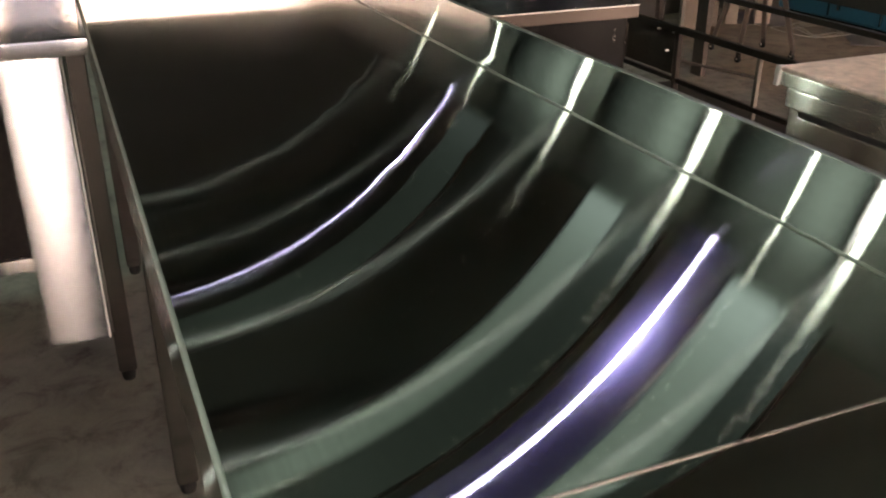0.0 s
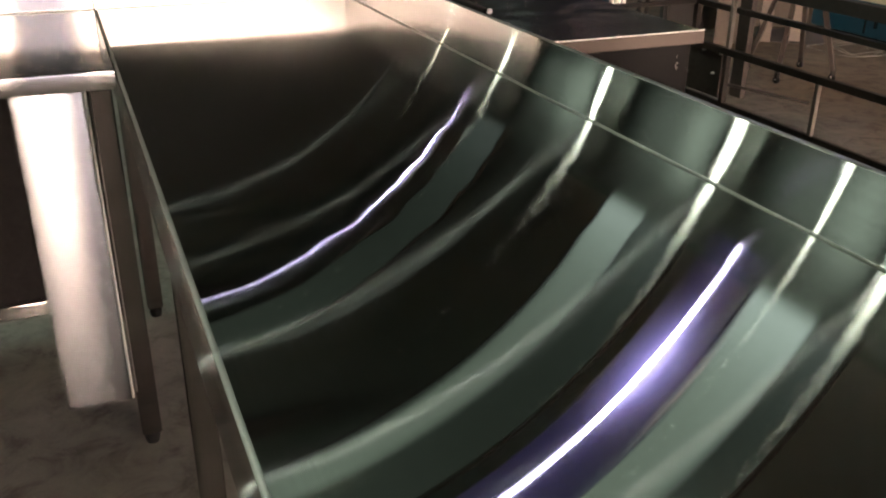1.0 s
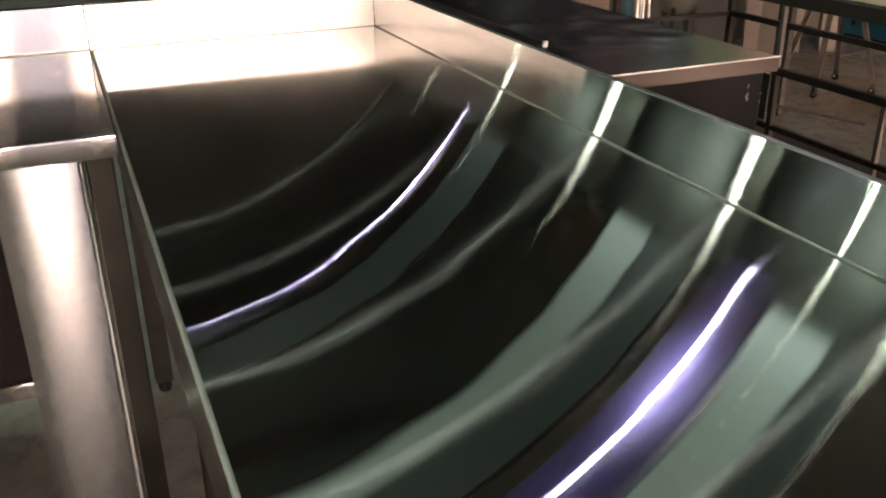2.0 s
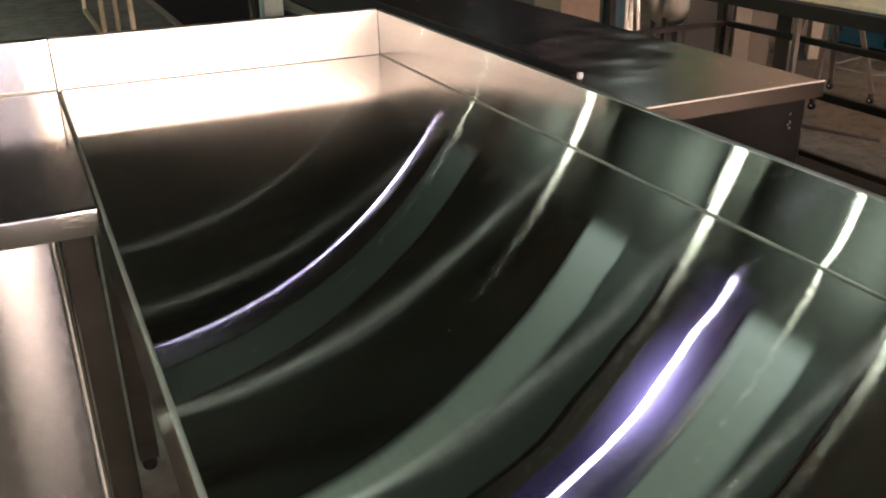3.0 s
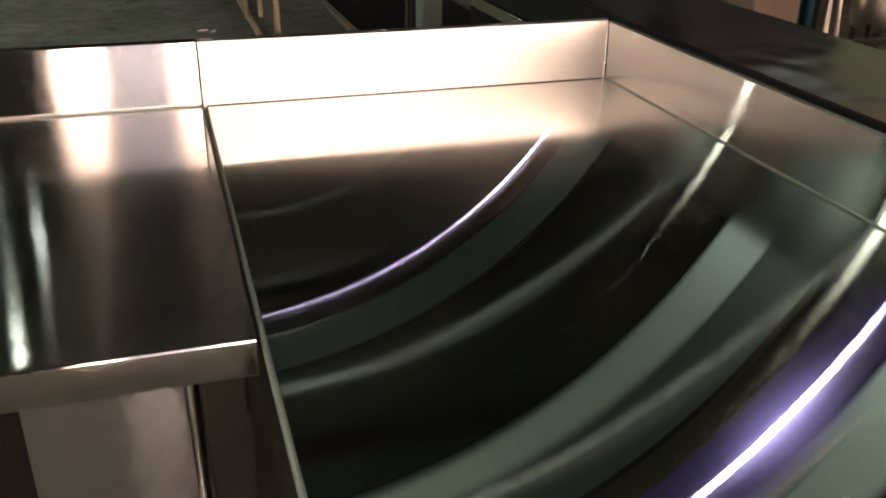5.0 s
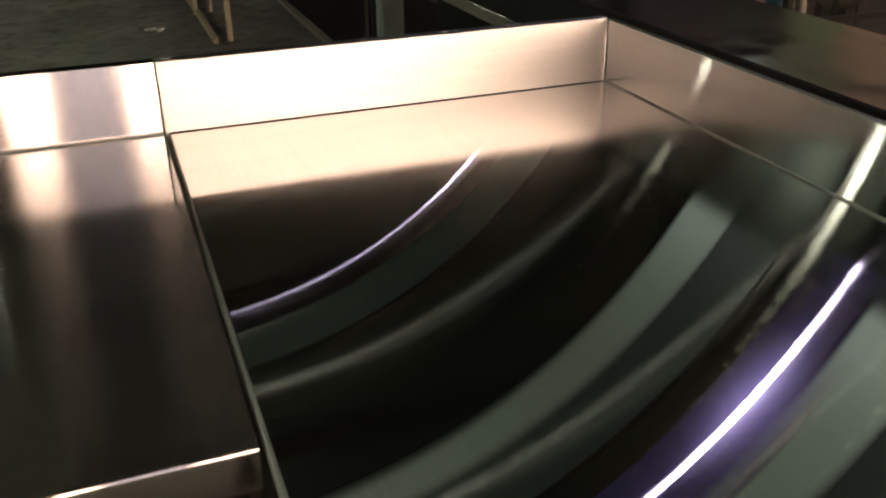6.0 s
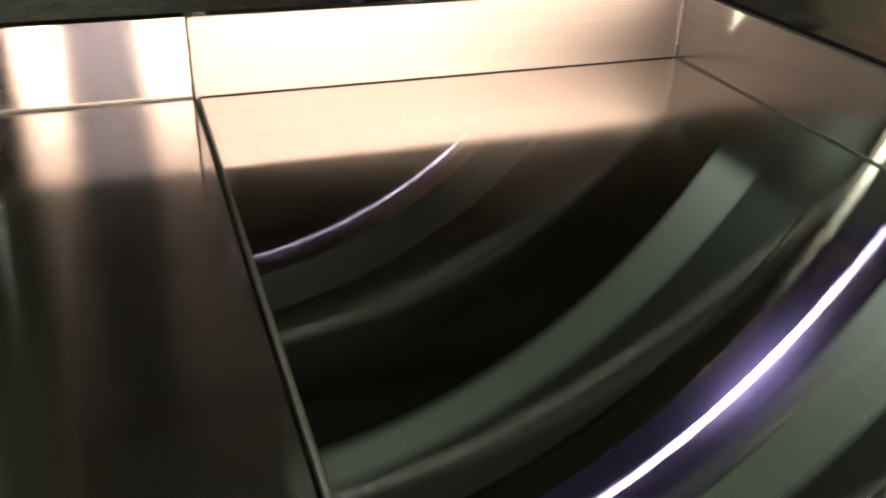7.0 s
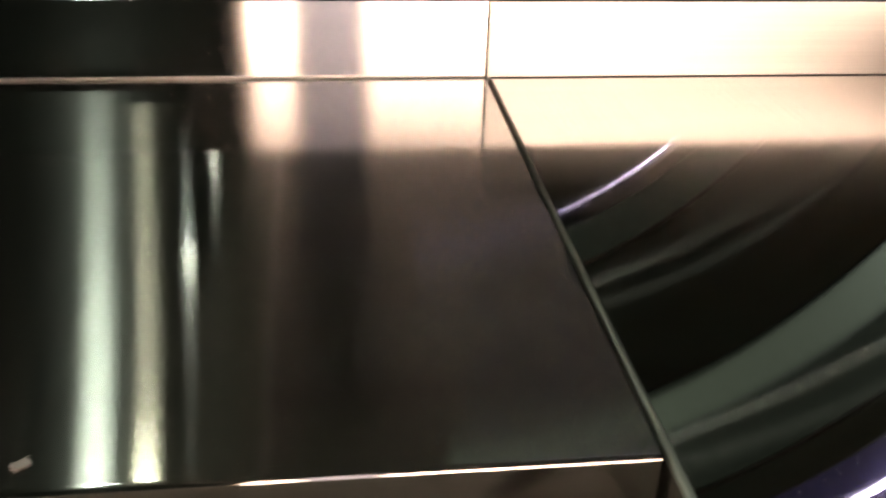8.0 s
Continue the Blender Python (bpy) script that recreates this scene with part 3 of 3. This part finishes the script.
profile = [(-D + 0.014, ZT - 0.036), (-D + 0.001, ZT - 0.036), (-D, ZT - 0.034)] + bend((-D + r, ZT - r), r, 180, 90) + \
    bend((-r, ZT + r), r, -90, 0) + bend((0.002, ZT + HB - 0.002), 0.002, 180, 90, 3)[1:] + [(0.018, ZT + HB), (0.0195, ZT + HB - 0.002), (0.0195, ZT + HB - 0.02)]


def put(parent, ob):
    ob.matrix_parent_inverse = Matrix.Translation(parent.location).inverted()
    return ob


bm = folded(profile, "x", XW, XE, 0.0012)
for f in bm.faces:
    c = f.calc_center_median()
    if c.y > -0.0036 and c.z < ZT + 0.0036 and abs(f.normal.x) < 0.5:
        f.material_index = 1
    elif c.y < -D + 0.003 and c.z < ZT - 0.003:
        f.material_index = 2
    elif c.z > ZT + 0.003:
        f.material_index = 3
put(side_table, part("top", bm, (steel_x, steel_bend_x, steel_flange, steel_upstand), side_table, "mirror-brushed steel sheet", True))
put(side_table, part("front_panel", turned(box((-0.195, -D + 0.018, 0.139), (-0.0658, -D + 0.034, ZT - 0.037), 0.003), (-0.128, -D + 0.024, 0), -1.9), steel_panel, side_table, "bright steel front panel"))
put(side_table, part("edge_fold", turned(box((-0.0655, -D + 0.0175, 0.139), (-0.061, -D + 0.0375, ZT - 0.037), 0.002), (-0.128, -D + 0.024, 0), -1.9), steel_bend_x, side_table, "bright folded panel edge"))
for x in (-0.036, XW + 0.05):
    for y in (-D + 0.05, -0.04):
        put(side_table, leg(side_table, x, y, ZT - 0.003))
put(side_table, part("back_rail", box((XW + 0.08, -0.06, 0.07), (-0.06, -0.03, 0.11), 0.002), steel_x, side_table))
put(side_table, part("back_panel", box((XW + 0.08, -0.028, 0.1), (-0.06, -0.02, ZT - 0.01), 0.001), dark_panel, side_table))

# ---- the lower table behind the long one ----
low = thing("low_worktable", (1.2, 0.5, 0), "dark filmed steel worktable with a pale front edge", "worktable")
LZ, LY = 0.757, -0.355
bm = bmesh.new()
slab(bm, (0.872, LY + 0.0, LZ - 0.036), (1.565, 1.5, LZ), 0.003, 2)
put(low, part("top", bm, steel_dull, low, "dark filmed steel sheet"))
bm = bmesh.new()
slab(bm, (0.868, LY - 0.045, LZ + 0.002), (0.892, 1.5, LZ + 0.104), 0.009, 3)
put(low, part("back_upstand", bm, dark_panel, low, "dark rounded back edge"))
put(low, part("end_cap", box((0.875, LY - 0.053, LZ + 0.093), (0.888, LY - 0.046, LZ + 0.106), 0.003), housing_grey, low, "pale end cap"))
put(low, part("front_edge", box((0.90, LY - 0.006, LZ - 0.036), (1.566, LY - 0.001, LZ + 0.001), 0.0015), film_steel, low, "pale folded front edge"))
put(low, part("cabinet", box((0.90, LY + 0.02, 0.08), (1.545, 1.45, LZ - 0.037), 0.004), dark_gloss, low, "black scuffed cabinet body, darkened for shade on its front"))
scratch_m = plain("bare_scratch", (0.26, 0.24, 0.22), 0.5)
marks = [[(1.500 + 0.005 * math.sin(k * 1.9), 0.668 - 0.004 * k) for k in range(6)], [(1.503, 0.688), (1.499, 0.680)], [(1.541, 0.645), (1.543, 0.637)]]
for pts in marks:
    bm = bmesh.new()
    for a, b in zip(pts, pts[1:]):
        rod(bm, (a[0], LY + 0.0195, a[1]), (b[0], LY + 0.0195, b[1]), 0.0009, 5)
    put(low, part("scratch", bm, scratch_m, low, "pale scratch mark"))
put(low, part("edge_line", rod(bmesh.new(), (0.90, LY - 0.005, LZ + 0.001), (1.566, LY - 0.005, LZ + 0.001), 0.0018, 8), scrap_m, low, "thin bright rod along the top edge"))
for x in (0.95, 1.5):
    for y in (LY + 0.08, 1.35):
        put(low, part("foot", rod(bmesh.new(), (x, y, 0), (x, y, 0.08), 0.02, 12), rubber, low))

# ---- drawer unit beside the long table ----
unit = thing("drawer_unit", (1.6, -1.8, 0), "steel drawer unit with a film-covered board on top", "drawer unit")
film_board = plain("film_board", (0.68, 0.56, 0.49), 0.35, vary=0.5, scale=16)
torn_film = plain("torn_white_film", (0.42, 0.43, 0.42), 0.3, vary=0.1, scale=20, bump=0.002)
put(unit, part("board", box((1.15, -2.3, 0.838), (2.0, -1.412, 0.846), 0.003), film_board, unit, "scuffed pinkish film-covered board"))
put(unit, part("apron", box((1.152, -2.298, 0.811), (1.998, -1.416, 0.837), 0.002), steel_unit, unit))
bm = box((1.147, -1.420, 0.809), (1.164, -1.407, 0.847), 0.003, 2)
bmesh.ops.subdivide_edges(bm, edges=bm.edges, cuts=2, use_grid_fill=True)
for v in bm.verts:
    v.co += 0.003 * noise.noise_vector(v.co * 110)
put(unit, part("film_end", bm, torn_film, unit, "torn white film end", True))
put(unit, part("body", box((1.165, -2.28, 0.12), (1.98, -1.44, 0.809), 0.003), steel_unit, unit))
put(unit, part("rail", box((1.157, -2.28, 0.774), (1.164, -1.435, 0.809), 0.002), steel_unit, unit))
put(unit, part("slot", box((1.160, -2.25, 0.764), (1.164, -1.47, 0.773), 0.0), seam_black, unit, "dark gap above the drawer"))
for k in range(3):
    z = 0.763 - 0.21 * k
    put(unit, part("drawer", box((1.157, -2.25, z - 0.2), (1.164, -1.47, z), 0.002), steel_unit, unit))
for x in (1.2, 1.95):
    for y in (-2.25, -1.47):
        put(unit, part("foot", rod(bmesh.new(), (x, y, 0), (x, y, 0.12), 0.02, 12), rubber, unit))

# ---- stand-in strip for the operator's reflection, post and pipe ----
m, nt, out = material("translucent_stand_in")
tr = nt.nodes.new("ShaderNodeBsdfTransparent")
tl = nt.nodes.new("ShaderNodeBsdfTranslucent")
tl.inputs[0].default_value = (0.55, 0.58, 0.66, 1)
mx = nt.nodes.new("ShaderNodeMixShader")
mx.inputs[0].default_value = 0.93
nt.links.new(tr.outputs[0], mx.inputs[1])
nt.links.new(tl.outputs[0], mx.inputs[2])
nt.links.new(mx.outputs[0], out.inputs[0])
film_clear = m
# Unseen strip that stands in for the operator's grey stripe in the upstand.
curtain = thing("operator_strip", (-0.26, -5.0, 0), "unseen translucent strip standing in for the operator's reflection", "curtain")
part("strip", box((-0.21, -0.004, 0.05), (0.28, 0.004, 4.4), 0.001), film_clear, curtain)
part("rod", rod(bmesh.new(), (-0.25, 0, 4.42), (0.32, 0, 4.42), 0.02, 12), dark_steel, curtain)
for sx in (-0.2, 0.2):
    part("hanger", rod(bmesh.new(), (sx, 0, 4.42), (sx, 0, ZC), 0.006, 8), dark_steel, curtain)
column = thing("column", (1.02, 2.32, 0), "short grey-green painted square steel post", "column")
part("shaft", box((-0.045, -0.045, 0), (0.045, 0.045, 1.1), 0.006), column_paint, column)
part("cap", box((-0.058, -0.058, 1.1), (0.058, 0.058, 1.112), 0.003), dark_steel, column)
part("base_plate", box((-0.1, -0.1, 0), (0.1, 0.1, 0.015), 0.003), dark_steel, column)
pipe = part("pipe", rod(bmesh.new(), (0.925, 2.3, 0), (0.925, 2.3, 1.1), 0.013, 14), steel_z, None, "", True)
tagged(pipe, "shiny steel pipe standing beside the green post", "pipe")

# ---- things on the floor behind the tables ----
trestle = thing("timber_trestle", (0.58, 5.2, 0), "pale timber trestle with a floor beam and upright posts", "trestle")
put(trestle, part("floor_beam", bar((0.54, 4.2, 0.0175), (0.54, 6.9, 0.0175), 0.03, 0.035), wood, trestle))
for x, y in ((0.63, 4.25), (0.53, 5.1), (0.63, 5.15), (0.54, 6.85)):
    put(trestle, part("post", rod(bmesh.new(), (x, y, 0.0), (x, y, 0.8), 0.017, 14), wood, trestle, "", True))
put(trestle, part("top_beam", bar((0.585, 4.15, 0.825), (0.585, 6.95, 0.825), 0.16, 0.05), wood, trestle))
mat = part("rubber_mat", box((1.18, 3.6, 0.0), (2.1, 8.0, 0.012), 0.003), dark_panel)
tagged(mat, "black rubber mat on the concrete floor", "mat")
strip = part("floor_strip", bar((1.14, 3.6, 0.012), (1.14, 8.0, 0.012), 0.05, 0.024), plain("worn_strip", (0.22, 0.19, 0.15), 0.6), None)
tagged(strip, "worn pale strip along the mat edge", "floor strip")
for x, y, a in ((0.21, 4.74, 20), (0.27, 4.70, 70)):
    bm = bmesh.new()
    slab(bm, (-0.035, -0.012, 0.0), (0.035, 0.012, 0.01), 0.003)
    o = part("scrap", bm, scrap_m)
    o.matrix_basis = pose(x, y, 0.0, 0, 0, a)
    tagged(o, "small pale metal offcut on the floor", "offcut", "offcuts")

# ---- tube-frame bench ----
bench = thing("tube_bench", (2.7, 0.3, 0), "dark steel tube bench with a cream board top", "workbench")
cream = plain("cream_board", (0.62, 0.52, 0.36), 0.6, vary=0.15)
BX0, BX1, BY0, BY1, BZ = 2.43, 3.12, -0.9, 1.68, 0.74
put(bench, part("board", box((BX0 + 0.03, BY0 - 0.03, BZ), (BX1 + 0.03, BY1 + 0.03, BZ + 0.018), 0.003), cream, bench, "cream board top"))
for x in (BX0, BX1):
    for z, w, h in ((BZ - 0.026, 0.03, 0.05), (0.445, 0.026, 0.028), (0.225, 0.02, 0.02)):
        if x == BX0 or z > 0.3:
            put(bench, part("rail", box((x - w / 2, BY0 + 0.016, z - h / 2), (x + w / 2, BY1 - 0.016, z + h / 2), 0.003), dark_steel, bench))
for z in (BZ - 0.026, 0.445):
    for y in (BY0, BY1):
        put(bench, part("end_rail", box((BX0 + 0.02, y - 0.012, z - 0.012), (BX1 - 0.02, y + 0.012, z + 0.012), 0.003), dark_steel, bench))
for x in (BX0, BX1):
    for y in (BY0, BY1):
        put(bench, part("leg", box((x - 0.016, y - 0.016, 0.008 if x == BX0 else 0.0), (x + 0.016, y + 0.016, BZ), 0.003), dark_steel, bench))
post_m = plain("worn_galvanised_tube", (0.10, 0.09, 0.076), 0.4, metal=0.5)
put(bench, part("post", box((BX0 - 0.009, 0.04, 0.008), (BX0 + 0.009, 0.058, 0.431), 0.002), post_m, bench, "pale galvanised post"))
put(bench, part("post", box((BX1 + 0.022, 1.28, 0.0), (BX1 + 0.055, 1.37, BZ - 0.052), 0.003), brown_panel, bench, "wide brown post"))
put(bench, part("side_sheet", box((BX0 + 0.02, 0.62, 0.235), (BX0 + 0.026, 1.02, 0.432), 0.001), brown_panel, bench, "dark sheet panel"))
put(bench, part("side_sheet", box((BX0 - 0.20, 0.98, 0.235), (BX0 + 0.014, 0.986, 0.40), 0.001), brown_panel, bench, "dark sheet panel"))
put(bench, part("brace", bar((BX0 + 0.03, 0.6, 0.30), (BX0 + 0.34, 0.42, 0.23), 0.014, 0.014), dark_steel, bench))
put(bench, part("post", box((BX0 - 0.012, 0.553, 0.008), (BX0 + 0.012, 0.577, 0.431), 0.002), dark_steel, bench))
put(bench, part("post", box((BX0 - 0.009, 0.556, 0.459), (BX0 + 0.009, 0.574, BZ - 0.052), 0.002), post_m, bench, "pale galvanised post"))
for y, z in ((0.735, 0.42), (0.62, 0.425), (0.66, 0.335)):
    put(bench, part("bolt", rod(bmesh.new(), (BX0 + 0.004, y, z), (BX0 + 0.02, y, z), 0.004, 10), scrap_m, bench, "bright bolt head"))

# Thin dark sheet laid in for the shade on the floor here.
shade_brown = plain("floor_shade_brown", (0.028, 0.022, 0.018), 0.85, vary=0.4, scale=4, bump=0.001, sheen=0.1)
bench_shade = part("floor_tone", box((1.64, -1.15, 0.0), (2.95, 1.25, 0.008), 0.002), shade_brown)
tagged(bench_shade, "thin dark brown sheet that stands in for shade under the tube bench", "mat")

# ---- wheeled stool with splayed legs ----
SX, SY = 3.75, 1.6
stool = thing("wheeled_stool", (SX, SY, 0), "dark steel wheeled stool with splayed legs", "stool")
put(stool, part("seat", rod(bmesh.new(), (SX, SY, 0.66), (SX, SY, 0.7), 0.17, 24), rubber, stool))
for k in range(4):
    a = radians(33 + 90 * k)
    f = Vector((SX + 0.24 * math.cos(a), SY + 0.24 * math.sin(a), 0.06))
    put(stool, part("leg", bar(f, (SX + 0.06 * math.cos(a), SY + 0.06 * math.sin(a), 0.66), 0.026, 0.026), brown_panel, stool))
    castor = put(stool, part("castor", rod(bmesh.new(), f + Vector((-0.008, 0, -0.040)), f + Vector((0.008, 0, -0.040)), 0.019, 16), rubber, stool))
    put(stool, part("castor_fork", box(f + Vector((-0.012, -0.010, -0.042)), f + Vector((0.012, 0.010, 0.0)), 0.003), dark_steel, stool))
    put(stool, part("castor_cap", rod(bmesh.new(), f + Vector((-0.014, -0.004, -0.036)), f + Vector((0.014, -0.004, -0.036)), 0.004, 10), scrap_m, stool, "bright castor bolt"))

# ---- blue machine with a latch ----
blue = thing("blue_cabinet", (5.2, 2.0, 0), "blue painted steel cabinet on the floor", "cabinet")
put(blue, part("body", box((4.92, 1.25, 0.03), (5.5, 2.7, 0.75), 0.012), blue_paint, blue))
for y in (1.62, 2.1, 2.56):
    put(blue, part("handle", bar((4.905, y, 0.1), (4.905, y, 0.24), 0.018, 0.018), steel_z, blue, "bright upright handle"))
for y in (1.74, 2.2):
    put(blue, part("gap_strip", box((4.912, y - 0.006, 0.05), (4.92, y + 0.006, 0.73), 0.001), rubber, blue))
put(blue, part("plinth", box((4.95, 1.28, 0.0), (5.47, 2.67, 0.03), 0.002), rubber, blue))

# ---- coil of wire and rags ----
wire_m = plain("pale_wire", (0.11, 0.095, 0.075), 0.5)
bm = bmesh.new()
prev = None
for k in range(76):
    a = 2 * math.pi * k / 26
    rr_ = 0.13 + 0.05 * math.sin(k * 0.31) + 0.0015 * k
    p = Vector((4.55 + rr_ * math.cos(a) + 0.05 * math.sin(k * 0.17), 1.92 + rr_ * 0.95 * math.sin(a), 0.006 + 0.03 * (k / 76) + 0.012 * (1 + math.sin(k * 0.7))))
    if prev:
        rod(bm, prev, p, 0.003, 6)
    prev = p
tagged(part("wire_coil", bm, wire_m), "loose coil of pale wire on the floor", "wire coil")


def rag(x, y, size, mat_, label):
    bm = bmesh.new()
    bmesh.ops.create_grid(bm, x_segments=16, y_segments=16, size=size)
    for v in bm.verts:
        rad = v.co.length / size
        h = max(0.0, 1 - rad) * size * 0.35
        v.co.z = 0.006 + h + 0.05 * size * abs(noise.noise(v.co * 9 / size + Vector((x, y, 0))))
        v.co.x += 0.25 * size * noise.noise(v.co * 4 + Vector((y, x, 1)))
    bmesh.ops.solidify(bm, geom=bm.faces, thickness=0.005)
    o = part("rag", bm, mat_, None, "", True)
    o.matrix_basis = pose(x, y, 0, 0, 0, 30 * x)
    return tagged(o, label, "rag", "rags")


rag_m = plain("dark_cloth", (0.05, 0.045, 0.04), 0.9)
rag(4.55, 2.45, 0.22, rag_m, "crumpled dark rag beside the wire coil")
rag(4.75, 1.6, 0.18, rag_m, "crumpled dark rag near the blue cabinet")

# ---- cartons, drum, roll and rods against the far side ----
card = plain("cardboard", (0.06, 0.048, 0.036), 0.8, vary=0.15, scale=4)
pale_card = plain("pale_carton", (0.13, 0.105, 0.082), 0.75, vary=0.12, scale=4)
# the dark grey carton stands in for a dark panel
dark_card = plain("dark_grey_carton", (0.020, 0.017, 0.014), 0.8, vary=0.3, scale=5)
beige_card = plain("beige_carton", (0.20, 0.145, 0.105), 0.75, vary=0.2, scale=5)
for x, y, w, d, h, a, m_ in ((2.50, 2.16, 0.25, 0.22, 0.80, 6, beige_card), (3.55, 2.42, 0.22, 0.2, 0.55, -30, dark_card), (3.86, 2.36, 0.09, 0.12, 0.50, -38, pale_card),
                             (4.10, 2.50, 0.16, 0.16, 0.42, -35, card), (4.30, 2.46, 0.08, 0.12, 0.34, -40, pale_card), (4.46, 2.34, 0.10, 0.12, 0.30, -35, pale_card),
                             (4.15, 3.05, 0.34, 0.3, 0.42, 3, card), (4.75, 2.95, 0.3, 0.24, 0.3, -20, card), (5.1, 3.9, 0.4, 0.3, 0.32, -6, card)):
    e = thing("carton", (x, y, 0), "closed cardboard carton standing on the floor", "carton", "cartons")
    e.rotation_euler = (0, 0, radians(a))
    part("box", box((-w / 2, -d / 2, 0), (w / 2, d / 2, h), 0.004), m_, e)
    for sx in (-1, 1):
        part("flap", box((sx * w / 4 - w / 4 + 0.003, -d / 2, h), (sx * w / 4 + w / 4 - 0.003, d / 2, h + 0.004), 0.001), m_, e)
drum = thing("steel_tank", (3.21, 2.24, 0), "shiny steel tank with a rounded bottom on dark legs", "tank")
bm = bmesh.new()
prev = None
for rad, z in ((0.02, 0.345), (0.06, 0.352), (0.092, 0.37), (0.108, 0.40), (0.112, 0.44), (0.112, 0.78), (0.10, 0.80)):
    ring = [bm.verts.new((rad * math.cos(math.pi * k / 16), rad * math.sin(math.pi * k / 16), z)) for k in range(32)]
    if prev:
        for k in range(32):
            bm.faces.new((prev[k], prev[(k + 1) % 32], ring[(k + 1) % 32], ring[k]))
    else:
        bm.faces.new(ring[::-1])
    prev = ring
bm.faces.new(prev)
part("shell", bm, steel_bright, drum, "", True)
for k in range(3):
    a = radians(100 + 120 * k)
    part("leg", bar((0.12 * math.cos(a), 0.12 * math.sin(a), 0.0), (0.10 * math.cos(a), 0.10 * math.sin(a), 0.40), 0.022, 0.022), dark_steel, drum)
roll = part("teal_roll", rod(bmesh.new(), (2.775, 2.14, 0), (2.775, 2.14, 0.85), 0.058, 24), teal_cloth, None, "", True)
tagged(roll, "dark teal roll standing upright", "roll")
for x, y, rad, dx in ((2.93, 2.23, 0.014, 0.02), (2.99, 2.30, 0.010, 0.05), (3.02, 2.22, 0.016, -0.02), (3.06, 2.36, 0.009, 0.03)):
    o = part("metal_rod", rod(bmesh.new(), (x, y, 0), (x + dx, y + 0.06, 0.8), rad, 10), steel_bright, None, "", True)
    tagged(o, "bright steel rod leaning upright", "rod", "leaning rods")

# ---- scraps of torn protective film on the tables ----
def film_scrap(x, y, z, size, turn):
    bm = bmesh.new()
    bmesh.ops.create_grid(bm, x_segments=5, y_segments=4, size=0.5)
    for v in bm.verts:
        bulge = noise.noise(Vector((v.co.x * 3 + 31 * x, v.co.y * 3 + 17 * y, 2)))
        v.co.x, v.co.y = v.co.x * size * (1 + 0.5 * bulge), v.co.y * size * 0.6 * (1 - 0.5 * bulge)
        v.co.z = 0.0006 + size * 0.25 * abs(bulge)
    bmesh.ops.solidify(bm, geom=bm.faces, thickness=0.0006)
    o = part("film_scrap", bm, torn_film, None, "", True)
    o.matrix_basis = pose(x, y, z, 0, 0, turn)
    tagged(o, "small torn scrap of pale film on the steel", "film scrap", "film scraps")


film_scrap(-0.3675, -0.660, ZT, 0.010, 40)
film_scrap(0.384, 0.009, ZT + HB, 0.008, 10)
film_scrap(0.448, 0.008, ZT + HB, 0.010, 75)
film_scrap(0.482, 0.010, ZT + HB, 0.009, 30)
film_scrap(0.010, 0.009, ZT + HB, 0.013, 0)
film_scrap(0.265, 0.008, ZT + HB, 0.012, 15)
